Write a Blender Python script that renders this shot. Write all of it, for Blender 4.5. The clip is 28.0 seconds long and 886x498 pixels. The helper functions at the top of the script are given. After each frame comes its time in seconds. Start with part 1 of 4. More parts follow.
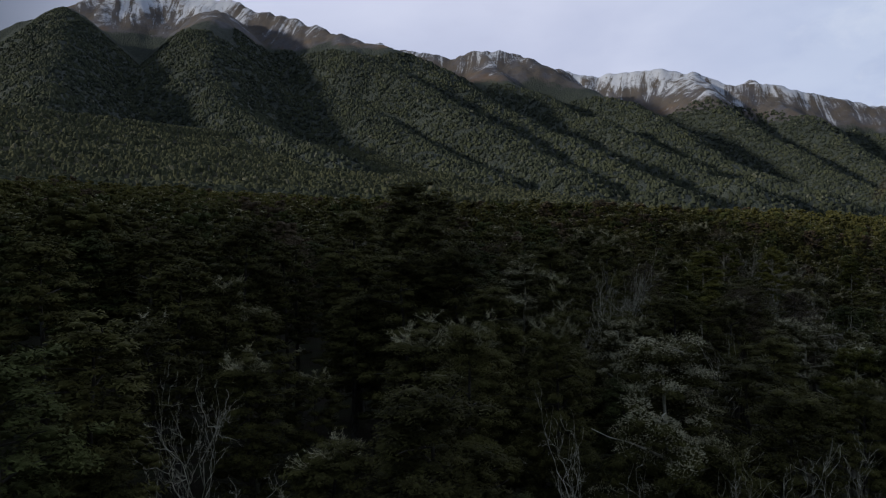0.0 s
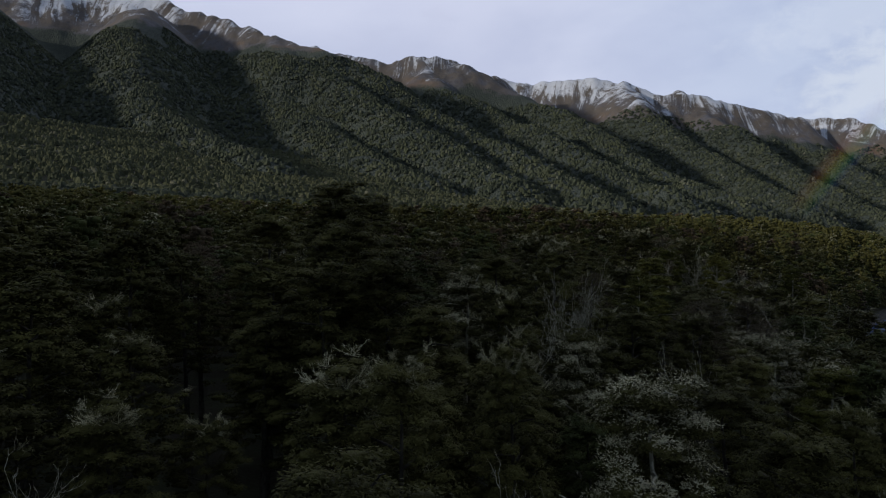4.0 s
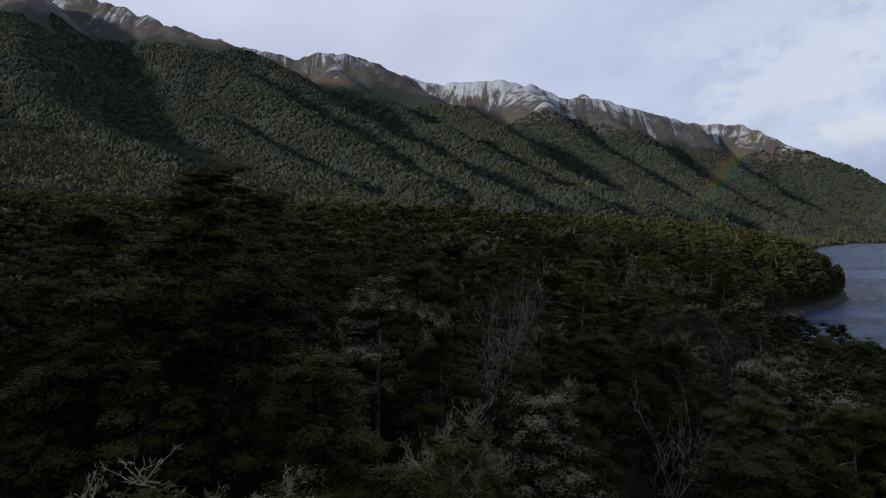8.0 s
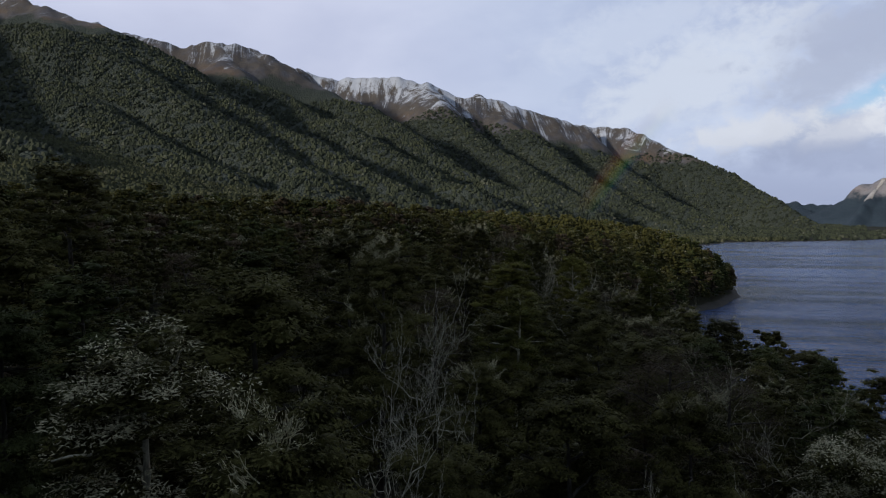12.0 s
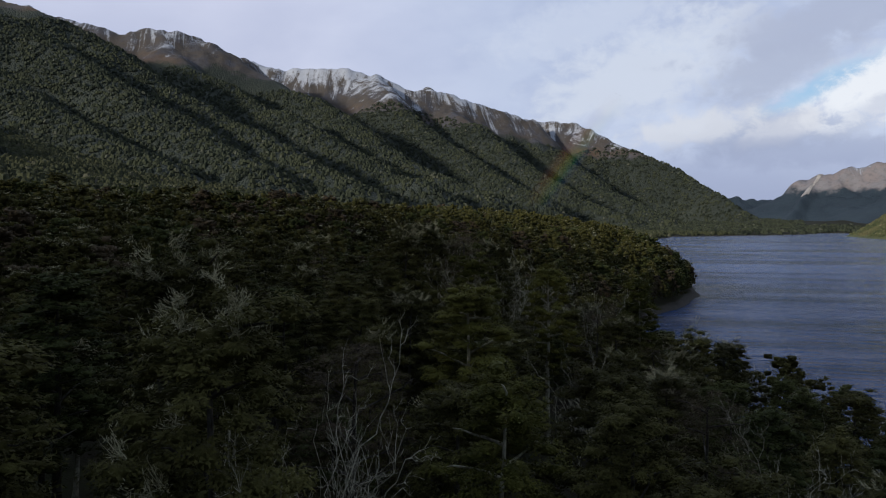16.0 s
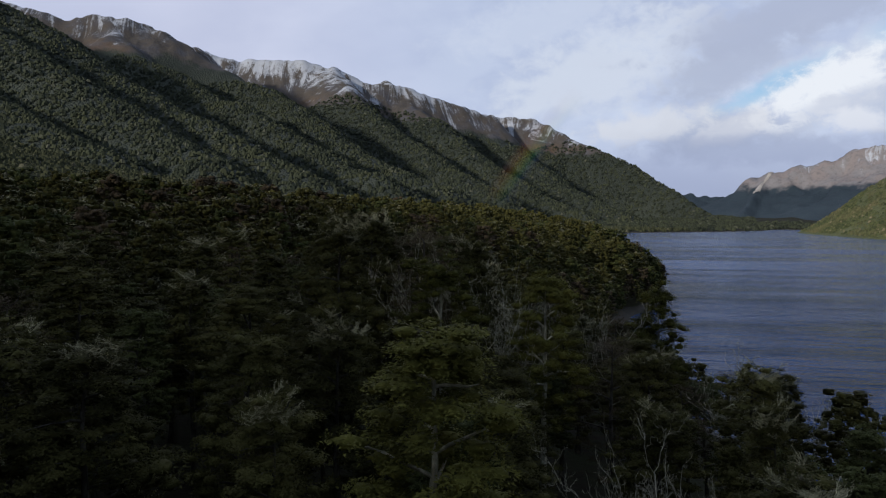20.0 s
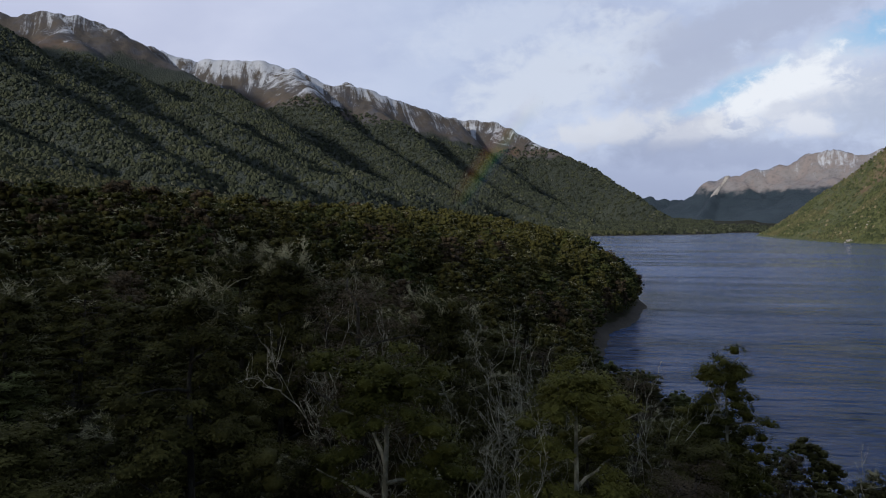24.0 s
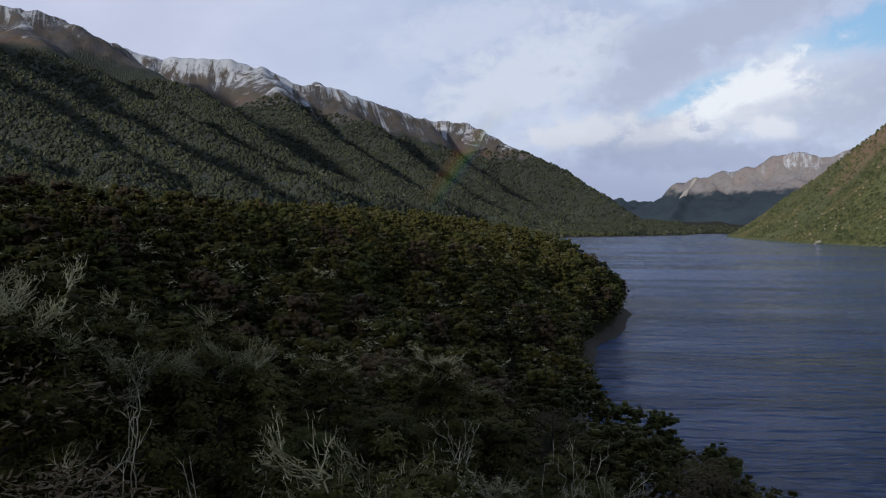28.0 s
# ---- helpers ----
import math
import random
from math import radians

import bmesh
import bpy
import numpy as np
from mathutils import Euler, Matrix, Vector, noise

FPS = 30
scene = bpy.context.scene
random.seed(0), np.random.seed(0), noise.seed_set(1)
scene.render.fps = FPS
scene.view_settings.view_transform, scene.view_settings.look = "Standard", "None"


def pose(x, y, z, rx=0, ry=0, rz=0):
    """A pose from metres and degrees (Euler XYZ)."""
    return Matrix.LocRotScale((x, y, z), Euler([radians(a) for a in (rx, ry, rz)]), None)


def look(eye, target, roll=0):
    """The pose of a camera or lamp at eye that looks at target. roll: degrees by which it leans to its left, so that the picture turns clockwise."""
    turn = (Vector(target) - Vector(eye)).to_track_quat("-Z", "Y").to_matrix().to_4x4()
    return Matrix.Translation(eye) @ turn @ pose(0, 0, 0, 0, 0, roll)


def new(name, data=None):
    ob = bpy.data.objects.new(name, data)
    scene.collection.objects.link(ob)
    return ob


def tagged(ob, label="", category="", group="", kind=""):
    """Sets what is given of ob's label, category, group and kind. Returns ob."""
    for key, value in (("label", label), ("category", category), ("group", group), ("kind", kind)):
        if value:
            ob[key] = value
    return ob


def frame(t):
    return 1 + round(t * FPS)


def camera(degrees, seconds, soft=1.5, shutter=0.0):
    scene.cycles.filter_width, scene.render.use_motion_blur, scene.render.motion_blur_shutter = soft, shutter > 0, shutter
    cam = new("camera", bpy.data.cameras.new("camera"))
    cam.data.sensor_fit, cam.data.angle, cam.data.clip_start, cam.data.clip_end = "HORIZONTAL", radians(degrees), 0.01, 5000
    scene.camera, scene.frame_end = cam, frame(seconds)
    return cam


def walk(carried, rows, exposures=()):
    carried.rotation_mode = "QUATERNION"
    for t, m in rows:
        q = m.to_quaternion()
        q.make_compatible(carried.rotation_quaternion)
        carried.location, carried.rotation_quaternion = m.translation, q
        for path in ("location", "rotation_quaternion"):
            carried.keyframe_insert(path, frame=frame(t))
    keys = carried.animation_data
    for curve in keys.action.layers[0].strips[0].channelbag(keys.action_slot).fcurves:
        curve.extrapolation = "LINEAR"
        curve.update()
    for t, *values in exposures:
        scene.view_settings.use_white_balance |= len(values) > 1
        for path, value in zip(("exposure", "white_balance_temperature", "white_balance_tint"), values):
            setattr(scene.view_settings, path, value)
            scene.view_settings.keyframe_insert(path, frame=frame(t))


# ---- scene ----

# ------------------------------------------------------------------ camera and its flight
cam = camera(63.97, 28.0, soft=1.15)

# seconds, x, y, z, yaw, pitch, roll
ROWS = [
    (0, 0.00, 0.00, 35.24, -0.39, -1.74, -0.41), (0.5, 0.02, 0.58, 35.29, -0.74, -1.66, -0.42),
    (1, 0.07, 1.25, 35.35, -1.22, -1.58, -0.42), (1.5, 0.15, 2.07, 35.40, -1.73, -1.51, -0.39),
    (2, 0.22, 3.06, 35.41, -2.22, -1.46, -0.37), (2.5, 0.28, 4.16, 35.40, -2.84, -1.42, -0.37),
    (3, 0.36, 5.40, 35.39, -3.61, -1.39, -0.38), (3.5, 0.45, 6.76, 35.36, -4.50, -1.37, -0.38),
    (5.5, 1.04, 13.26, 35.26, -8.46, -1.31, -0.36), (6, 1.24, 15.15, 35.28, -9.27, -1.32, -0.35),
    (7, 1.83, 19.17, 35.28, -10.66, -1.34, -0.35), (8, 2.46, 23.19, 35.24, -12.75, -1.42, -0.31),
    (9, 3.33, 27.52, 35.18, -15.37, -1.56, -0.22), (10, 4.66, 32.44, 35.11, -18.19, -1.60, -0.14),
    (11, 6.21, 37.51, 35.01, -19.92, -1.58, -0.09), (12, 7.91, 42.54, 34.90, -21.12, -1.62, -0.06),
    (12.5, 8.83, 45.13, 34.95, -21.69, -1.69, -0.04), (14.5, 13.78, 55.61, 36.00, -23.59, -2.07, -0.03),
    (15, 14.98, 58.31, 36.08, -24.05, -2.10, -0.01), (16, 17.50, 63.92, 35.86, -25.16, -2.13, 0.03),
    (17, 20.36, 69.68, 35.68, -26.03, -2.16, 0.13), (18, 23.12, 75.51, 35.56, -26.89, -2.31, 0.22),
    (19, 25.81, 81.06, 35.41, -27.74, -2.44, 0.27), (20, 28.56, 86.14, 35.29, -28.54, -2.50, 0.30),
    (21, 31.37, 91.18, 35.34, -29.35, -2.51, 0.31), (21.5, 32.88, 93.81, 35.45, -29.72, -2.48, 0.31),
    (23.5, 39.30, 105.03, 37.12, -31.21, -2.31, 0.27), (24, 41.07, 107.90, 37.22, -31.57, -2.26, 0.25),
    (25, 44.57, 113.53, 37.17, -32.27, -2.21, 0.25), (26, 47.66, 118.44, 37.19, -32.90, -2.17, 0.27),
    (27, 50.75, 123.12, 37.24, -33.44, -2.16, 0.27), (27.5, 52.40, 125.66, 37.26, -33.68, -2.16, 0.26),
    (28, 54.14, 128.14, 37.24, -33.90, -2.15, 0.25),
]
walk(cam, [(t, pose(x, y, z, 90 + pitch, 0, yaw) @ pose(0, 0, 0, 0, 0, roll)) for t, x, y, z, yaw, pitch, roll in ROWS])

# ------------------------------------------------------------------ sky, sun, exposure
SUN_AZ, SUN_EL = radians(250.0), radians(14.0)     # clockwise from +y; height
scene.view_settings.exposure = 0.0


class Nodes:
    """Short calls to wire a node tree."""

    def __init__(self, tree):
        self.tree = tree
        tree.nodes.clear()

    def add(self, kind, **values):
        n = self.tree.nodes.new(kind)
        for key, value in values.items():
            if key == "operation":
                n.operation = value
            elif key == "blend_type":
                n.blend_type = value
            elif key == "data_type":
                n.data_type = value
        return n

    def put(self, socket, value):
        if isinstance(value, bpy.types.NodeSocket):
            self.tree.links.new(value, socket)
        elif isinstance(value, (tuple, list)) and len(value) == 3 and socket.type == "RGBA":
            socket.default_value = (*value, 1.0)
        else:
            socket.default_value = value

    def math(self, op, a, b=0.0, c=0.0, clamp=False):
        n = self.add("ShaderNodeMath", operation=op)
        n.use_clamp = clamp
        for s, v in zip(n.inputs, (a, b, c)):
            self.put(s, v)
        return n.outputs[0]

    def mix(self, fac, a, b, mode="MIX"):
        n = self.add("ShaderNodeMixRGB", blend_type=mode)
        for s, v in zip(n.inputs, (fac, a, b)):
            self.put(s, v)
        return n.outputs[0]

    def step(self, value, lo, hi, to_lo=0.0, to_hi=1.0):
        n = self.add("ShaderNodeMapRange")
        n.interpolation_type = "SMOOTHSTEP"
        for s, v in zip(n.inputs, (value, lo, hi, to_lo, to_hi)):
            self.put(s, v)
        return n.outputs[0]

    def noise(self, vector, scale, detail=4.0, rough=0.55, warp=0.0):
        n = self.add("ShaderNodeTexNoise")
        if vector is not None:
            self.put(n.inputs["Vector"], vector)
        for key, v in (("Scale", scale), ("Detail", detail), ("Roughness", rough), ("Distortion", warp)):
            n.inputs[key].default_value = v
        return n.outputs["Fac"]

    def cells(self, vector, scale, out="Distance"):
        n = self.add("ShaderNodeTexVoronoi")
        self.put(n.inputs["Vector"], vector)
        n.inputs["Scale"].default_value = scale
        return n.outputs[out]

    def scaled(self, vector, x, y, z):
        n = self.add("ShaderNodeMapping")
        self.put(n.inputs["Vector"], vector)
        n.inputs["Scale"].default_value = (x, y, z)
        return n.outputs[0]

    def bump(self, height, strength, distance):
        n = self.add("ShaderNodeBump")
        self.put(n.inputs["Height"], height)
        n.inputs["Strength"].default_value = strength
        n.inputs["Distance"].default_value = distance
        return n.outputs[0]

    def split(self, vector):
        n = self.add("ShaderNodeSeparateXYZ")
        self.put(n.inputs[0], vector)
        return n.outputs


def make_sky():
    world = bpy.data.worlds.new("sky")
    scene.world = world
    world.use_nodes = True
    g = Nodes(world.node_tree)
    way = g.add("ShaderNodeTexCoord").outputs["Generated"]
    x, y, z = g.split(way)
    az = g.math("MULTIPLY", g.math("ARCTAN2", x, y), 57.2958)
    el = g.math("MULTIPLY", g.math("ARCSINE", z), 57.2958)
    tex = g.add("ShaderNodeTexSky")
    tex.sky_type, tex.sun_disc = "NISHITA", False
    tex.sun_elevation, tex.sun_rotation = SUN_EL, SUN_AZ
    clear = g.mix(1.0, tex.outputs[0], (0.115, 0.115, 0.115), "MULTIPLY")
    clear = g.mix(0.6, clear, (0.26, 0.50, 0.82))
    wide = g.scaled(way, 1.0, 1.0, 2.2)
    soft = g.noise(wide, 2.4, 4.0, 0.5, 0.2)
    fine = g.noise(wide, 7.5, 7.0, 0.56, 0.15)
    puff = g.noise(g.scaled(way, 1.0, 1.0, 1.4), 34.0, 6.0, 0.60, 0.3)

    def lobe(az0, el0, wide_, high, lean=0.0, rag=1.4, hard=0.0):
        """A ragged patch of sky about a direction; its rim follows the noise."""
        u = g.math("SUBTRACT", az, az0)
        v = g.math("SUBTRACT", g.math("SUBTRACT", el, el0), g.math("MULTIPLY", u, lean))
        d = g.math("ADD", g.math("POWER", g.math("DIVIDE", u, wide_), 2.0), g.math("POWER", g.math("DIVIDE", v, high), 2.0))
        d = g.math("ADD", g.math("SQRT", d), g.math("MULTIPLY", g.math("SUBTRACT", puff, 0.5), rag * 2.2))
        d = g.math("ADD", d, g.math("MULTIPLY", g.math("SUBTRACT", fine, 0.5), rag * 1.6))
        return g.step(d, 1.45 - 0.3 * hard, 0.45 + 0.35 * hard)

    def lay(under, amount, patch, over):
        return g.mix(g.math("MULTIPLY", patch, amount), under, over)

    grey = g.mix(g.step(soft, 0.34, 0.68), (0.465, 0.520, 0.70), (0.580, 0.630, 0.80))
    open_sky = g.step(az, 22.0, 42.0, 0.25, 1.0)
    grey = g.mix(g.math("MULTIPLY", g.step(fine, 0.46, 0.66, 0.0, 0.45), open_sky), grey, (0.69, 0.74, 0.87))
    grey = g.mix(g.math("MULTIPLY", g.step(fine, 0.46, 0.30, 0.0, 0.40), open_sky), grey, (0.42, 0.45, 0.60))
    # over the head of the lake: bright tops, a long break of blue, and cumulus with grey bases
    out = lay(grey, 0.80, lobe(41.0, 11.4, 7.5, 3.0, 0.25, 0.9), (0.66, 0.69, 0.79))
    out = lay(out, 0.60, lobe(36.0, 15.0, 7.0, 2.0, 0.2, 0.9), (0.62, 0.66, 0.79))
    out = lay(out, 0.80, lobe(50.0, 10.9, 5.0, 1.9, 0.35, 0.9), (0.44, 0.475, 0.61))
    out = lay(out, 0.85, lobe(55.0, 14.4, 8.0, 1.7, 0.22, 0.9), (0.43, 0.465, 0.61))
    out = lay(out, 0.75, lobe(60.0, 11.6, 6.0, 1.3, 0.2, 0.9), (0.64, 0.68, 0.80))
    out = lay(out, 0.92, lobe(66.0, 13.6, 5.5, 1.5, 0.25, 0.9), clear)
    out = lay(out, 0.92, lobe(53.4, 9.7, 3.6, 0.95, 0.42, 0.8), clear)
    out = lay(out, 0.80, lobe(62.5, 8.4, 5.5, 2.2, 0.1, 0.9), (0.46, 0.50, 0.63))
    out = lay(out, 0.80, lobe(50.5, 6.6, 7.0, 1.3, 0.1, 0.9), (0.40, 0.44, 0.58))
    out = lay(out, 0.55, lobe(57.0, 9.0, 6.0, 2.6, 0.2, 0.9), (0.66, 0.68, 0.78))
    out = lay(out, 0.95, lobe(56.8, 9.3, 4.4, 1.9, 0.30, 1.0, 0.5), (0.85, 0.85, 0.90))
    out = lay(out, 0.70, lobe(57.6, 8.2, 3.0, 0.9, 0.25, 1.0), (0.58, 0.60, 0.71))
    out = lay(out, 0.85, lobe(58.4, 6.9, 2.2, 0.9, 0.0, 0.9, 0.3), (0.76, 0.76, 0.83))
    out = lay(out, 0.80, lobe(44.3, 7.2, 4.2, 1.3, 0.15, 0.9, 0.2), (0.70, 0.70, 0.76))
    out = lay(out, 0.70, lobe(50.8, 6.9, 2.6, 1.0, 0.25, 0.9, 0.2), (0.66, 0.66, 0.73))
    out = lay(out, 0.65, lobe(53.0, 5.0, 9.0, 1.1, 0.0, 0.8), (0.37, 0.41, 0.56))
    out = g.mix(1.0, out, g.mix(g.step(az, 8.0, 36.0), (1.0, 0.985, 0.985), (0.940, 0.985, 1.0)), "MULTIPLY")
    # elsewhere a thick even deck, thinnest overhead; it opens smoothly towards the head of the valley
    deck = g.mix(g.step(soft, 0.36, 0.66), (0.088, 0.112, 0.158), (0.140, 0.174, 0.238))
    deck = g.mix(g.step(el, 20.0, 80.0, 0.0, 0.85), deck, (0.328, 0.38, 0.480))
    toward = g.math("ADD", g.math("ADD", g.math("MULTIPLY", x, 0.40), g.math("MULTIPLY", y, 0.87)), g.math("MULTIPLY", z, 0.28))
    out = g.mix(g.step(toward, 0.50, 0.80), deck, out)
    low = g.math("MULTIPLY", g.step(el, 7.5, 2.0), g.step(az, 35.0, 46.0))
    out = g.mix(g.math("MULTIPLY", low, 0.8), out, (0.30, 0.35, 0.52))
    back = g.add("ShaderNodeBackground")
    g.put(back.inputs["Color"], out)
    back.inputs["Strength"].default_value = 1.05
    end = g.add("ShaderNodeOutputWorld")
    g.tree.links.new(back.outputs[0], end.inputs[0])


make_sky()
sun_data = bpy.data.lights.new("sun", "SUN")
sun_data.energy, sun_data.angle, sun_data.color = 2.5, radians(4.0), (1.0, 0.93, 0.84)
sun = new("sun", sun_data)
sun_way = Vector((math.sin(SUN_AZ) * math.cos(SUN_EL), math.cos(SUN_AZ) * math.cos(SUN_EL), math.sin(SUN_EL)))
sun.matrix_world = look(sun_way * 100, (0, 0, 0))


# ------------------------------------------------------------------ materials
def surface(name, rough=0.7, metal=0.0, specular=0.5):
    m = bpy.data.materials.new(name)
    m.use_nodes = True
    g = Nodes(m.node_tree)
    b = g.add("ShaderNodeBsdfPrincipled")
    b.inputs["Roughness"].default_value = rough
    b.inputs["Metallic"].default_value = metal
    b.inputs["Specular IOR Level"].default_value = specular
    o = g.add("ShaderNodeOutputMaterial")
    g.tree.links.new(b.outputs[0], o.inputs[0])
    return m, g, b


def foliage(name, dark, mid, light, rough=0.7, specular=0.05):
    """Small beech leaves: every spray a little different, every tree too."""
    m, g, b = surface(name, rough, 0.0, specular)
    tree = g.add("ShaderNodeObjectInfo").outputs["Random"]
    leaf = g.add("ShaderNodeNewGeometry").outputs["Random Per Island"]
    spot = g.add("ShaderNodeTexCoord").outputs["Object"]
    patch = g.noise(spot, 0.5, 3.0, 0.6)
    leafy = g.noise(spot, 6.5, 3.0, 0.75)
    col = g.mix(g.step(g.math("ADD", leaf, g.math("MULTIPLY", g.math("SUBTRACT", leafy, 0.5), 1.6)), 0.0, 1.0), dark, mid)
    col = g.mix(g.math("MULTIPLY", g.step(patch, 0.45, 0.7), 0.7), col, light)
    col = g.mix(g.math("MULTIPLY", g.step(tree, 0.55, 1.0), 0.55), col, light)
    col = g.mix(g.math("MULTIPLY", g.step(tree, 0.3, 0.0), 0.5), col, dark)
    g.put(b.inputs["Base Color"], col)
    g.put(b.inputs["Normal"], g.bump(leafy, 0.7, 0.12))
    return m


def bark(name, base, pale, rough=0.85):
    m, g, b = surface(name, rough, 0.0, 0.25)
    spot = g.add("ShaderNodeTexCoord").outputs["Object"]
    blot = g.noise(g.scaled(spot, 1, 1, 0.5), 3.0, 5.0, 0.65)
    grain = g.noise(g.scaled(spot, 6, 6, 1.2), 5.0, 3.0, 0.6)
    g.put(b.inputs["Base Color"], g.mix(g.step(blot, 0.42, 0.62), base, pale))
    g.put(b.inputs["Normal"], g.bump(grain, 0.5, 0.03))
    return m


leaf_green = foliage("beech_leaves", (0.028, 0.0275, 0.0102), (0.080, 0.078, 0.0252), (0.120, 0.117, 0.039))
leaf_olive = foliage("olive_leaves", (0.028, 0.035, 0.013), (0.068, 0.080, 0.028), (0.108, 0.120, 0.042))
leaf_gold = foliage("yellowish_leaves", (0.045, 0.050, 0.012), (0.110, 0.112, 0.026), (0.170, 0.165, 0.042))
leaf_grey = foliage("lichen_leaves", (0.27, 0.26, 0.17), (0.46, 0.44, 0.29), (0.64, 0.61, 0.41), 0.9, 0.05)
leaf_brown = foliage("russet_leaves", (0.050, 0.039, 0.026), (0.092, 0.072, 0.046), (0.135, 0.105, 0.066))
bark_dark = bark("beech_bark", (0.035, 0.031, 0.026), (0.10, 0.095, 0.082))
bark_pale = bark("lichen_bark", (0.26, 0.25, 0.19), (0.62, 0.595, 0.47))


def far_canopy(name, dark, mid, patchy, pale):
    """Crowns of the forest further off."""
    m, g, b = surface(name, 0.8, 0.0, 0.1)
    one = g.add("ShaderNodeNewGeometry").outputs["Random Per Island"]
    spot = g.add("ShaderNodeNewGeometry").outputs["Position"]
    patch = g.noise(spot, 0.012, 3.0, 0.6)
    col = g.mix(g.step(one, 0.0, 0.9), dark, mid)
    col = g.mix(g.math("MULTIPLY", g.step(patch, 0.45, 0.65), 0.55), col, patchy)
    col = g.mix(g.step(one, 0.955, 0.985, 0.0, 0.8), col, pale)
    g.put(b.inputs["Base Color"], col)
    g.put(b.inputs["Normal"], g.bump(g.noise(spot, 1.3, 4.0, 0.7), 0.8, 0.6))
    return m


canopy_mat = far_canopy("far_canopy", (0.024, 0.031, 0.023), (0.058, 0.068, 0.044), (0.080, 0.088, 0.048), (0.12, 0.125, 0.095))
# same forest as far_canopy, its sunlight on the fan put into paler colour
lit_fan_mat = far_canopy("lit_fan_canopy", (0.036, 0.043, 0.025), (0.070, 0.077, 0.042), (0.096, 0.098, 0.050), (0.13, 0.128, 0.09))
# hill bush painted brighter than far_canopy to carry some of the sunlight
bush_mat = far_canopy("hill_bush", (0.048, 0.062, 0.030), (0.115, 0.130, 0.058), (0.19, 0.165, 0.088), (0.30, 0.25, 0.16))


def mountain_surface(name, bush, snow, blend, forest_a, forest_b, tussock, rock, cell=0.16, snow_on=1.0, slant=0.0, rust=(0.19, 0.115, 0.066)):
    """Forest up to the bush line, tussock and rock over it, snow along the tops and down the gullies."""
    m, g, b = surface(name, 0.85, 0.0, 0.2)
    geo = g.add("ShaderNodeNewGeometry")
    spot = geo.outputs["Position"]
    east, _, tall_z = g.split(spot)
    z = g.math("ADD", tall_z, g.math("MULTIPLY", east, slant))
    broad = g.noise(spot, 0.0028, 5.0, 0.6)
    mid = g.noise(spot, 0.011, 5.0, 0.62)
    fine = g.noise(spot, 0.05, 4.0, 0.65)
    crowns = g.cells(spot, cell)
    tint = g.cells(spot, cell, "Color")
    forest = g.mix(g.split(tint)[0], forest_a, forest_b)
    forest = g.mix(g.step(broad, 0.42, 0.66, 0.0, 0.6), forest, tuple(v * 1.35 for v in forest_b))
    line = g.math("ADD", z, g.math("MULTIPLY", g.math("SUBTRACT", broad, 0.5), blend * 2.4))
    line = g.math("ADD", line, g.math("MULTIPLY", g.math("SUBTRACT", mid, 0.5), blend * 1.4))
    line = g.math("ADD", line, g.math("MULTIPLY", g.math("SUBTRACT", fine, 0.5), blend * 0.5))
    over = g.step(line, bush - blend * 0.25, bush + blend * 0.25)
    ground = g.mix(g.step(mid, 0.42, 0.60), tussock, rock)
    ground = g.mix(g.step(fine, 0.45, 0.7, 0.0, 0.6), ground, tuple(v * 0.6 for v in rock))
    near_line = g.math("MULTIPLY", g.step(line, bush + blend * 1.1, bush + blend * 0.1), g.step(broad, 0.50, 0.66))
    ground = g.mix(g.math("MULTIPLY", near_line, 0.65), ground, rust)
    col = g.mix(over, forest, ground)
    gully = g.add("ShaderNodeAttribute")
    gully.attribute_name = "gully"
    speck = g.noise(spot, 0.16, 3.0, 0.65)
    run = g.add("ShaderNodeAttribute")
    run.attribute_name = "run"
    thread = g.noise(g.scaled(run.outputs["Vector"], 1.0, 0.10, 0.0), 0.05, 4.0, 0.7, 0.6)
    lie = g.math("DIVIDE", g.math("SUBTRACT", line, snow), blend * 2.6)
    lie = g.math("ADD", lie, g.math("MULTIPLY", g.math("SUBTRACT", gully.outputs["Fac"], 0.46), 1.2))
    lie = g.math("ADD", lie, g.math("MULTIPLY", g.math("SUBTRACT", fine, 0.5), 0.8))
    lie = g.math("ADD", lie, g.math("MULTIPLY", g.math("SUBTRACT", mid, 0.5), 1.4))
    lie = g.math("ADD", lie, g.math("MULTIPLY", g.math("SUBTRACT", speck, 0.5), 1.4))
    lie = g.math("ADD", lie, g.math("MULTIPLY", g.math("SUBTRACT", thread, 0.47), 3.6))
    white = g.math("MULTIPLY", g.step(lie, 0.10, 0.95, 0.0, 0.82), g.step(line, snow - blend * 2.0, snow - blend * 0.8))
    col = g.mix(g.math("MULTIPLY", white, snow_on), col, (0.63, 0.67, 0.75))
    g.put(b.inputs["Base Color"], col)
    tall = g.math("MULTIPLY", g.math("SUBTRACT", 1.0, crowns), g.math("SUBTRACT", 1.0, over))
    tall = g.math("ADD", tall, g.math("MULTIPLY", fine, 0.8))
    g.put(b.inputs["Normal"], g.bump(tall, 0.9, 5.0))
    return m


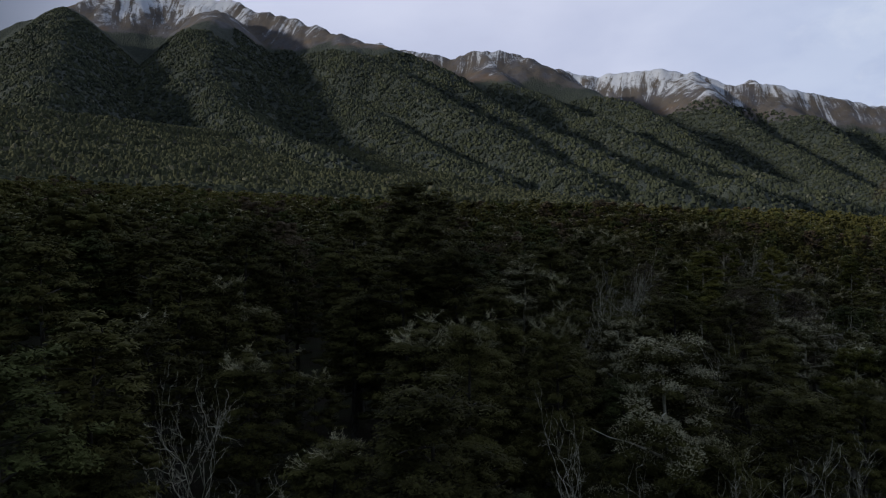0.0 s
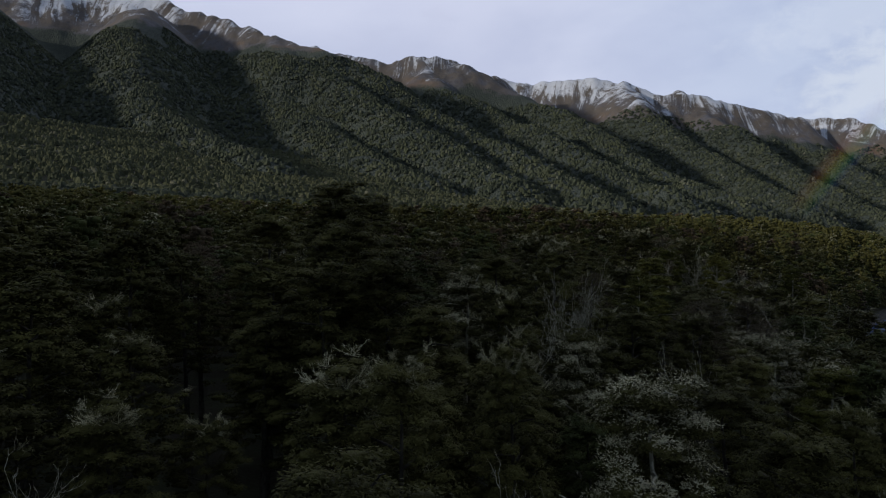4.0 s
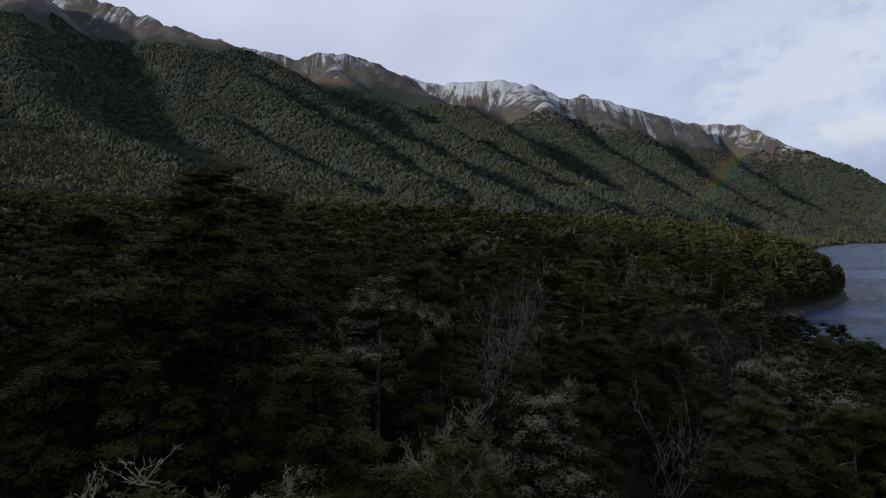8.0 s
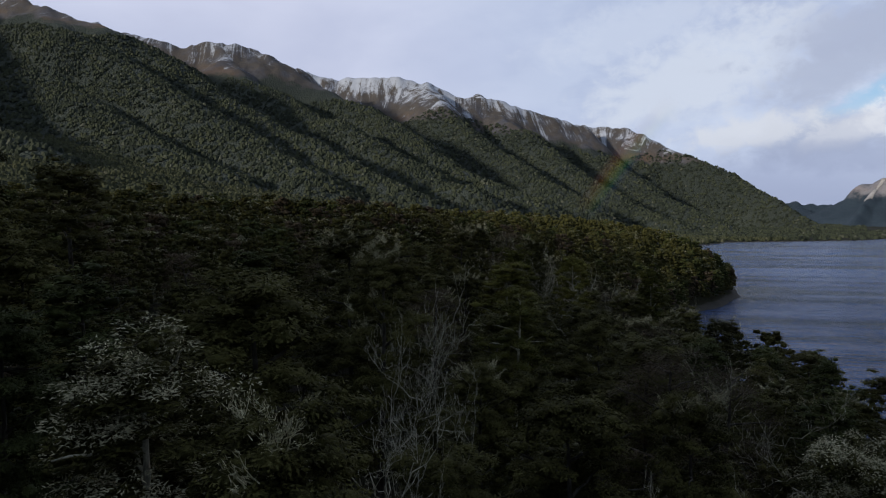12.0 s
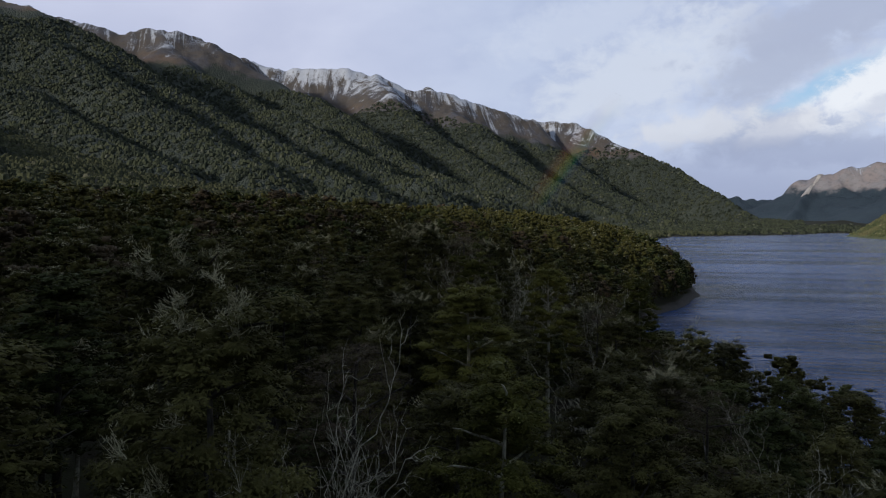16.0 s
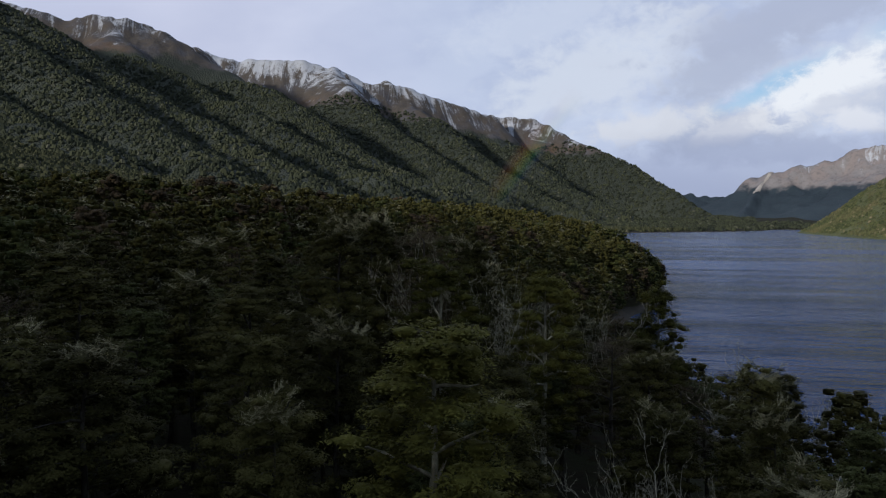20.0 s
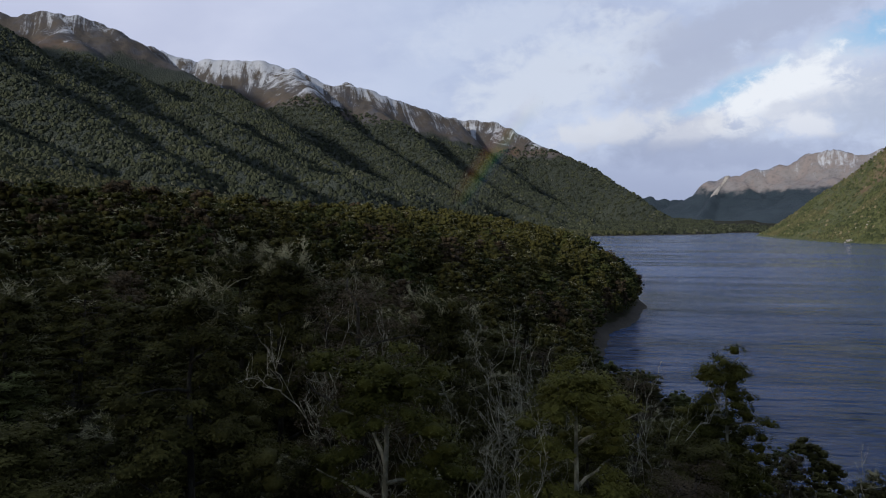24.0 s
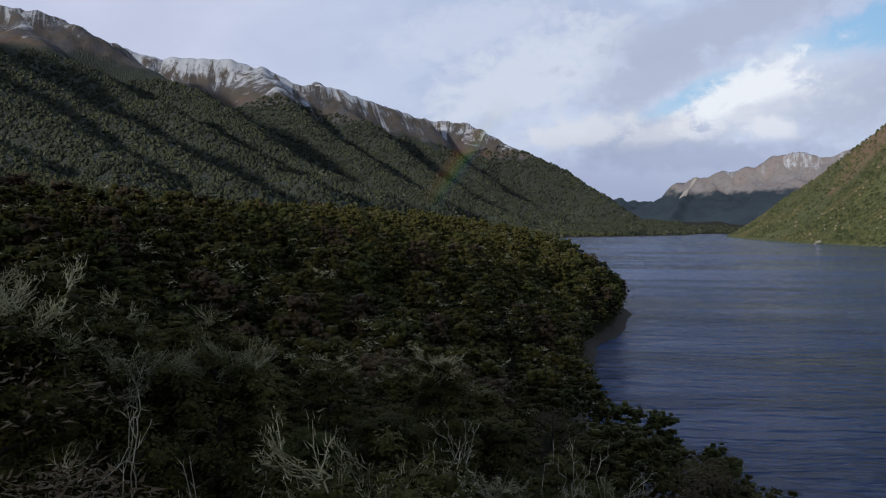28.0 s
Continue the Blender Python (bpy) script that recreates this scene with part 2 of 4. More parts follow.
range_mat = mountain_surface("range_slopes", 775, 905, 75, (0.034, 0.044, 0.038), (0.055, 0.064, 0.050), (0.112, 0.096, 0.082), (0.110, 0.106, 0.116), slant=0.125)
# hill greens set brighter than the range: part of its sunlight is colour
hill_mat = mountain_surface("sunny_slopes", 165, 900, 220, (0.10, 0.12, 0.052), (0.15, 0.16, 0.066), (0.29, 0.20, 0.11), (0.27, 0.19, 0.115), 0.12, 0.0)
# far mountain: distance haze put into the blue forest and pale rock
far_mat = mountain_surface("haze_blue_slopes", 215, 440, 90, (0.036, 0.055, 0.076), (0.050, 0.072, 0.092), (0.31, 0.27, 0.265), (0.29, 0.275, 0.285), 0.16, rust=(0.31, 0.25, 0.22))


def forest_floor():
    """Dark litter and moss under the trees, wet shingle along the lake."""
    m, g, b = surface("forest_floor", 0.93, 0.0, 0.2)
    spot = g.add("ShaderNodeNewGeometry").outputs["Position"]
    n1, n2 = g.noise(spot, 0.25, 5.0, 0.65), g.noise(spot, 3.0, 4.0, 0.6)
    col = g.mix(g.step(n1, 0.35, 0.65), (0.022, 0.018, 0.012), (0.030, 0.036, 0.016))
    col = g.mix(g.step(n2, 0.5, 0.7, 0.0, 0.5), col, (0.05, 0.038, 0.024))
    stones = g.mix(g.cells(spot, 1.6), (0.045, 0.043, 0.040), (0.10, 0.095, 0.085))
    stones = g.mix(g.step(g.noise(spot, 0.3, 4.0), 0.45, 0.65, 0.0, 0.7), stones, (0.095, 0.085, 0.075))
    shore = g.add("ShaderNodeAttribute")
    shore.attribute_name = "shore"
    edge = g.math("ADD", shore.outputs["Fac"], g.math("MULTIPLY", g.math("SUBTRACT", n1, 0.5), 3.0))
    beach = g.step(edge, 4.5, 3.2)
    g.put(b.inputs["Base Color"], g.mix(beach, col, stones))
    g.put(b.inputs["Normal"], g.bump(g.math("ADD", n2, g.math("MULTIPLY", g.cells(spot, 2.2), beach)), 0.8, 0.2))
    return m


def lake_water():
    m, g, b = surface("lake_water", 0.16, 0.0, 0.5)
    spot = g.add("ShaderNodeNewGeometry").outputs["Position"]
    turn = g.add("ShaderNodeMapping")
    g.put(turn.inputs["Vector"], spot)
    turn.inputs["Rotation"].default_value = (0, 0, radians(38))
    line = turn.outputs[0]
    chop = g.noise(g.scaled(line, 0.30, 1.0, 1.0), 0.75, 5.0, 0.65, 0.4)
    swell = g.noise(g.scaled(line, 0.22, 1.0, 1.0), 0.11, 4.0, 0.6, 0.3)
    gust = g.noise(g.scaled(line, 0.25, 1.0, 1.0), 0.012, 4.0, 0.55, 0.8)
    ripple = g.noise(g.scaled(line, 0.30, 1.0, 1.0), 0.26, 2.0, 0.5, 0.4)
    streak = g.noise(g.scaled(line, 0.10, 1.0, 1.0), 0.035, 5.0, 0.6, 0.5)
    height = g.math("MULTIPLY", g.math("ADD", chop, g.math("MULTIPLY", ripple, 4.2)), g.step(gust, 0.35, 0.65, 0.5, 1.2))
    height = g.math("ADD", height, g.math("MULTIPLY", swell, 3.2))
    wind = g.math("ADD", g.math("MULTIPLY", gust, 0.5), g.math("MULTIPLY", streak, 0.5))
    g.put(b.inputs["Base Color"], g.mix(g.step(wind, 0.40, 0.62), (0.008, 0.034, 0.112), (0.020, 0.068, 0.212)))
    b.inputs["IOR"].default_value = 1.333
    g.put(b.inputs["Roughness"], g.step(wind, 0.40, 0.62, 0.06, 0.20))
    g.put(b.inputs["Normal"], g.bump(height, 1.0, 0.9))
    return m


def scree():
    m, g, b = surface("scree", 0.95, 0.0, 0.2)
    spot = g.add("ShaderNodeNewGeometry").outputs["Position"]
    n1, n2 = g.noise(spot, 0.02, 5.0, 0.65), g.noise(spot, 0.12, 4.0, 0.6)
    col = g.mix(g.step(n1, 0.4, 0.6), (0.44, 0.41, 0.38), (0.60, 0.57, 0.54))
    g.put(b.inputs["Base Color"], g.mix(g.step(n2, 0.45, 0.65, 0.0, 0.6), col, (0.34, 0.31, 0.29)))
    g.put(b.inputs["Normal"], g.bump(n2, 0.8, 4.0))
    return m


floor_mat, water_mat, scree_mat = forest_floor(), lake_water(), scree()

# ------------------------------------------------------------------ the land as a height above the lake
_table = np.random.RandomState(7).rand(512, 512)


def lattice(x, y):
    """Smooth noise from 0 to 1 over the plane, one cell a unit."""
    xi, yi = np.floor(x).astype(int), np.floor(y).astype(int)
    u, v = x - xi, y - yi
    u, v = u * u * (3 - 2 * u), v * v * (3 - 2 * v)
    a, b = _table[xi % 512, yi % 512], _table[(xi + 1) % 512, yi % 512]
    c, d = _table[xi % 512, (yi + 1) % 512], _table[(xi + 1) % 512, (yi + 1) % 512]
    return (a * (1 - u) + b * u) * (1 - v) + (c * (1 - u) + d * u) * v


def fractal(x, y, size, octaves=4):
    total, weight = 0.0, 0.5
    for n in range(octaves):
        total = total + weight * (lattice(x / size + 17.3 * n, y / size - 9.1 * n) - 0.5)
        size, weight = size / 2.03, weight / 2
    return total * 2


# the lake's edge, once round
SHORE = [(-40, -420), (18, -150), (58, 0), (82, 70), (98, 108), (110, 131), (121, 158), (132, 193), (150, 222), (167, 240), (177, 248),
         (198, 267), (217, 284), (228, 287), (247, 300), (285, 330), (322, 376), (440, 540), (720, 880), (1010, 1190), (1310, 1440), (1895, 1530),
         (2240, 1720), (2330, 1640), (2000, 1430), (1784, 1310), (1399, 903), (1317, 693), (1240, 300), (1200, -300), (900, -1500), (200, -1500)]


def inland(x, y):
    """Metres from the lake's edge, less than nothing over the water."""
    best, inside = np.full(x.shape, 1e9), np.zeros(x.shape, bool)
    for (ax, ay), (bx, by) in zip(SHORE, SHORE[1:] + SHORE[:1]):
        dx, dy = bx - ax, by - ay
        t = np.clip(((x - ax) * dx + (y - ay) * dy) / (dx * dx + dy * dy), 0, 1)
        best = np.minimum(best, np.hypot(x - ax - t * dx, y - ay - t * dy))
        if dy != 0:
            inside ^= ((ay > y) != (by > y)) & (x < dx * (y - ay) / dy + ax)
    wave = 1.6 * fractal(x, y, 24.0, 3) + 1.5 * fractal(x, y, 7.0, 2)
    return np.where(inside, -best, best) + wave * np.clip(1.5 - best / 200, 0, 1)


# crests and spurs: x, y and height along each
RANGE = {
    "crest_west": [(-2580, 3060, 805), (-2270, 3235, 900), (-2025, 3335, 960), (-1905, 3405, 1050), (-1620, 3605, 1220), (-1375, 3705, 1245), (-1080, 3645, 1205), (-900, 3540, 1110), (-610, 3395, 1000), (-440, 3220, 895)],
    "spur_dark": [(-1605, 3110, 1005), (-1445, 2800, 865), (-1170, 2210, 555), (-910, 1665, 315)],
    "spur_rust": [(-1020, 3350, 1065), (-915, 2855, 820), (-785, 2480, 595), (-630, 2160, 420), (-435, 1850, 290), (-205, 1485, 180)],
    "spur_front": [(-420, 3170, 860), (-370, 2775, 615), (-205, 2390, 420), (-15, 2000, 260), (130, 1695, 165)],
    "spur_brow": [(-430, 3190, 890), (-285, 2885, 735), (-95, 2620, 572), (90, 2290, 408), (235, 2010, 275), (325, 1700, 170)],
    "spur_knoll": [(-440, 3220, 895), (-195, 2995, 790), (15, 2850, 655), (200, 2590, 495), (345, 2325, 360), (460, 1895, 210), (530, 1565, 115)],
    "crest_mid": [(-405, 3880, 1040), (-95, 3750, 955), (80, 3700, 920), (250, 3640, 930), (420, 3625, 910), (550, 3710, 875), (720, 3835, 865)],
    "spur_tan": [(260, 3570, 855), (350, 3330, 705), (460, 3115, 600), (600, 2735, 450), (755, 2225, 250), (830, 1875, 130)],
    "spur_mid": [(450, 3620, 900), (700, 3430, 720), (815, 3145, 585), (930, 2745, 405), (1010, 2285, 215), (1065, 1980, 120)],
    "crest_east": [(635, 4305, 945), (955, 4195, 930), (1125, 4100, 920), (1405, 3960, 880), (1620, 3875, 800), (1845, 3830, 775), (2130, 3795, 705), (2350, 3720, 645)],
    "spur_east": [(1385, 3910, 855), (1405, 3425, 565), (1415, 2980, 375), (1420, 2525, 210), (1410, 2245, 130)],
    "crest_end": [(2250, 4000, 725), (2490, 3910, 675), (2610, 3835, 660), (2680, 3780, 665), (2830, 3540, 510), (2950, 3170, 350), (2910, 2860, 190), (2805, 2605, 105), (2700, 2340, 30), (2645, 2090, 0)],
    "spur_low": [(1750, 3970, 825), (1800, 3505, 570), (1775, 3000, 340), (1770, 2530, 150), (1760, 2155, 55)],
    "spur_last": [(2225, 3955, 710), (2270, 3455, 455), (2250, 2915, 205), (2210, 2425, 50)],
    # unseen ridge added behind the flight; its heights shade the near forest
    "shade_crest_behind": [(-2580, 3060, 805), (-2750, 2300, 640), (-2500, 1400, 560), (-2250, 500, 500), (-2080, -200, 543), (-1950, -800, 674), (-1700, -2300, 660)],
}
HILL = {"hill_right": [(1850, 1400, 0), (1830, 1320, 2), (1835, 1155, 92), (1830, 1055, 162), (1790, 910, 252), (1765, 710, 370), (1815, 515, 455), (1900, 0, 600), (1800, -900, 620)]}
FAR = {
    "far_slip": [(3450, 3375, 20), (3615, 3195, 120), (3695, 3105, 205), (3765, 3010, 300), (3920, 2835, 355), (4075, 2635, 395), (4190, 2440, 460), (4255, 2325, 445), (4410, 2000, 485), (4580, 1535, 455)],
    "far_slip_nose": [(3815, 2945, 310), (3490, 2795, 140), (3160, 2645, 15)],
    "far_back": [(3440, 3400, 105), (3535, 3380, 160), (3600, 3322, 222), (3670, 3245, 190), (3738, 3165, 175), (3781, 3111, 140)],
}


def ridged(x, y, ridges, steep, crest_round, spur_round, rib):
    """The land that falls away on both sides of a set of ridges, with ribs and gullies down the flanks."""
    best, runs, along, down = np.full(x.shape, -1e3), np.zeros(x.shape), np.zeros(x.shape), np.zeros(x.shape)
    stray = 75 * fractal(x, y, 210.0, 3)
    for n, (name, line) in enumerate(ridges.items()):
        gone, round_top = 0.0, spur_round if name.startswith("spur") else crest_round
        for (ax, ay, az), (bx, by, bz) in zip(line, line[1:]):
            dx, dy = bx - ax, by - ay
            size = math.hypot(dx, dy)
            t = np.clip(((x - ax) * dx + (y - ay) * dy) / size**2, 0, 1)
            off = np.hypot(x - ax - t * dx, y - ay - t * dy)
            s = gone + t * size
            s = s + stray
            gully = 1 - np.abs(2 * lattice(s / 95.0 + 31 * n, off / 420.0 + 5.5 * n) - 1)
            small = 1 - np.abs(2 * lattice(s / 34.0 + 11 * n, off / 160.0 + 2.5 * n) - 1)
            drop = steep * (np.sqrt(off**2 + round_top**2) - round_top)
            drop = drop * (1 - 0.22 * off / (off + 500))
            high = az + t * (bz - az) - drop - rib * (np.clip(off / 160, 0, 1) * gully + 0.45 * np.clip(off / 60, 0, 1) * small)
            fine = 1 - np.abs(2 * lattice(s / 17.0 + 7 * n, off / 110.0 + 3.5 * n) - 1)
            runs = np.where(high > best, 0.40 * gully**2 + 0.45 * small**3 + 0.35 * fine**3, runs)
            along, down = np.where(high > best, s + 700 * n, along), np.where(high > best, off, down)
            best = np.maximum(best, high)
            gone += size
    return best, (runs, along, down)


def land(x, y, gullies=False):
    """Height of the ground, and which land it is: 0 forest flat, 1 the range, 2 the sunny hill, 3 the far mountains."""
    x, y = np.asarray(x, float), np.asarray(y, float)
    d = inland(x, y)
    flat = np.where(d < 0, np.maximum(d * 0.35, -8.0), 0.35 * np.minimum(d, 4) + 0.20 * np.clip(d - 4, 0, 85) + 0.075 * np.clip(d - 89, 0, 3000))
    flat = flat + 0.00009 * np.clip(d - 300, 0, 1300) ** 2
    point = np.clip((y - 205) / 60, 0, 1) * np.clip((900 - y) / 300, 0, 1)
    flat = flat + np.where(d > 0, 11.0 * point * (1 - np.exp(-(d / 24) ** 2)) * np.exp(-np.maximum(d, 0) / 170), 0)
    flat = np.where(x + 0.35 * y > 1150, np.minimum(flat, 6 + 0.02 * np.clip(d, 0, 3000)), flat)
    flat = flat + np.clip(d / 60, 0, 1) * (3.5 * fractal(x, y, 70.0, 3)) + np.clip(d / 400 - 0.3, 0, 1) * 22 * fractal(x, y, 420.0, 3)
    high, runs = zip(ridged(x, y, RANGE, 1.14, 25.0, 125.0, 13.0), ridged(x, y, HILL, 0.62, 40.0, 40.0, 9.0), ridged(x, y, FAR, 0.60, 5.0, 5.0, 34.0))
    rough = np.clip((np.max(high, axis=0) - flat) / 120, 0, 1)
    crags = np.clip((np.max(high, axis=0) + 0.1 * x - 720) / 150, 0, 1)
    bumps = rough * (34 * fractal(x, y, 260.0, 5)) + crags * (30 * fractal(x, y, 85.0, 3) + 16 * fractal(x, y, 42.0, 2))
    z, which = flat, np.zeros(x.shape, int)
    for n, h in enumerate(high):
        h = np.where(d > -20, h + (bumps * (0.9, 0.35, 0.9)[n] if n < 2 else bumps * 0.8 + rough * 48 * fractal(x, y, 100.0, 4)), -30)
        h = np.where(d < 0, np.minimum(h, -1), np.minimum(h, 2 + (0.8 * d, 0.48 * d + 0.0018 * d * d, 0.8 * d)[n]))
        which = np.where((h > flat) & (h > z - 5), n + 1, which)
        k = 14.0
        z = np.where(d > 0, 0.5 * (z + h + np.sqrt((z - h) ** 2 + k * k)) - 0.5 * k * np.exp(-np.abs(z - h) / k), z)
    if gullies:
        return z, which, d, [np.choose(which, [np.zeros(x.shape), *(r[c] for r in runs)]) for c in range(3)]
    return z, which, d


def mesh_from(name, verts, faces, mats, index=None, smooth=True):
    me = bpy.data.meshes.new(name)
    verts, faces = np.asarray(verts, np.float32), np.asarray(faces, np.int32)
    width = faces.shape[1]
    me.vertices.add(len(verts))
    me.vertices.foreach_set("co", verts.ravel())
    me.loops.add(faces.size)
    me.loops.foreach_set("vertex_index", faces.ravel())
    me.polygons.add(len(faces))
    me.polygons.foreach_set("loop_start", np.arange(0, faces.size, width, dtype=np.int32))
    for m in mats:
        me.materials.append(m)
    if index is not None:
        me.polygons.foreach_set("material_index", np.asarray(index, np.int32))
    me.polygons.foreach_set("use_smooth", np.full(len(faces), smooth))
    me.update(calc_edges=True)
    return me


def build_land():
    """One sheet in rings about the flight, finer where the land is looked at; parted into flat, range, hill and far mountains."""
    ring = np.r_[np.r_[0.02, np.geomspace(4, 60, 14)], np.arange(64, 480, 7.0), np.geomspace(487, 900, 24), np.arange(916, 4860, 20)]
    turn = np.radians(np.r_[np.arange(-44, 74, 0.19), np.arange(74, 316, 2.0)])
    rr, aa = np.meshgrid(ring, turn, indexing="ij")
    x, y = 30 + rr * np.sin(aa), 70 + rr * np.cos(aa)
    z, which, d, (gully, along, down) = land(x, y, True)
    nr, na = x.shape
    i = np.arange(nr * na).reshape(nr, na)
    nxt = np.roll(i, -1, axis=1)
    quads = np.stack([i[:-1], i[1:], nxt[1:], nxt[:-1]], -1).reshape(-1, 4)[:, ::-1]
    verts = np.stack([x, y, z], -1).reshape(-1, 3)
    region = which.ravel()[quads].max(1)
    rest = [("ground", 0, [floor_mat], "dark leaf-littered forest ground with a grey shingle shore", "ground"),
            ("mountain_range", 1, [range_mat], "forested mountain range with spurs, rusty tussock and snowy tops", "mountain"),
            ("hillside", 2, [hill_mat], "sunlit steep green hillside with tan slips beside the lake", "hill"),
            ("far_mountain", 3, [far_mat], "distant haze-blue mountain with a pale slip and snowy tops", "mountain")]
    for name, n, mats, label, kind in rest:
        pick = region == n
        faces = quads[pick]
        used, back = np.unique(faces, return_inverse=True)
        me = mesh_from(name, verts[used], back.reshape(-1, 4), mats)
        me.attributes.new("shore", "FLOAT", "POINT").data.foreach_set("value", d.ravel()[used].astype(np.float32))
        me.attributes.new("gully", "FLOAT", "POINT").data.foreach_set("value", gully.ravel()[used].astype(np.float32))
        run = np.stack([along.ravel()[used], down.ravel()[used], 0 * used], -1).astype(np.float32)
        me.attributes.new("run", "FLOAT_VECTOR", "POINT").data.foreach_set("vector", run.ravel())
        tagged(new(name, me), label, kind, kind="structure")


build_land()


def build_lake():
    ring = np.r_[0.0, np.geomspace(6, 4700, 60)]
    turn = np.radians(np.arange(0, 360, 3.0))
    rr, aa = np.meshgrid(ring, turn, indexing="ij")
    x, y = 300 + rr * np.sin(aa), 100 + rr * np.cos(aa)
    keep = np.hypot(x - 30, y - 70) < 4880
    i = np.arange(x.size).reshape(x.shape)
    nxt = np.roll(i, -1, axis=1)
    quads = np.stack([i[:-1], i[1:], nxt[1:], nxt[:-1]], -1).reshape(-1, 4)[:, ::-1]
    d = inland(x, y).ravel()
    quads = quads[(d[quads].min(1) < 60) & keep.ravel()[quads].all(1)]
    used, back = np.unique(quads, return_inverse=True)
    verts = np.stack([x.ravel(), y.ravel(), 0 * x.ravel()], -1)[used]
    tagged(new("lake", mesh_from("lake", verts, back.reshape(-1, 4), [water_mat])), "dark blue wind-rippled lake water", "lake", kind="structure")


build_lake()


def build_slip():
    """A pale fan of scree that runs down a gully of the far mountain."""
    u, v = np.meshgrid(np.linspace(0, 1, 26), np.linspace(-1, 1, 9), indexing="ij")
    x = 3850 - 250 * u + (6 + 40 * u) * v * 0.55
    y = 2920 - 60 * u + (6 + 40 * u) * v * 0.84
    keep = 1 - 0.55 * u * (1 + 0.8 * np.sin(9 * u + 3 * v))
    x, y = x - 30 * (1 - keep) * v, y - 40 * (1 - keep) * v
    z = land(x, y)[0] + 4.0
    i = np.arange(u.size).reshape(u.shape)
    quads = np.stack([i[:-1, :-1], i[:-1, 1:], i[1:, 1:], i[1:, :-1]], -1).reshape(-1, 4)
    me = mesh_from("scree_slip", np.stack([x, y, z], -1).reshape(-1, 3), quads, [scree_mat])
    tagged(new("scree_slip", me), "pale scree fan down a gully of the far mountain", "scree", kind="structure")


build_slip()


def build_shore_rocks():
    """Pale fallen rock at the foot of the sunny hill and on its flank."""
    rng = np.random.RandomState(5)
    verts, faces = [], []
    ball = np.array([(math.cos(a) * r, math.sin(a) * r, z) for z, r in ((-0.6, 0.8), (0.1, 1.0), (0.7, 0.6)) for a in np.arange(6) * math.pi / 3])
    i = np.arange(18).reshape(3, 6)
    j = np.roll(i, -1, axis=1)
    body = np.stack([i[:-1], j[:-1], j[1:], i[1:]], -1).reshape(-1, 4)
    lid = np.array([[12, 13, 14, 15], [12, 15, 16, 17]])
    for cx, cy, wide, count in ROCKS:
        for _ in range(count):
            x, y = cx + rng.normal(0, wide), cy + rng.normal(0, wide)
            z = float(land(np.array([x]), np.array([y]))[0][0])
            size = rng.uniform(0.8, 2.4)
            faces.append(np.concatenate([body, lid]) + 18 * len(verts))
            verts.append(ball * size * rng.uniform(0.7, 1.25, (18, 1)) * [1, 1, 0.7] + [x, y, max(z, 0) + 0.5])
    me = mesh_from("shore_rocks", np.concatenate(verts), np.concatenate(faces), [scree_mat], None, False)
    tagged(new("shore_rocks", me), "pale fallen rocks at the foot of the sunlit hillside", "rocks", kind="stuff")


# x, y, spread and number
ROCKS = [(1378, 838, 3.5, 14), (1425, 838, 6.0, 6)]
build_shore_rocks()


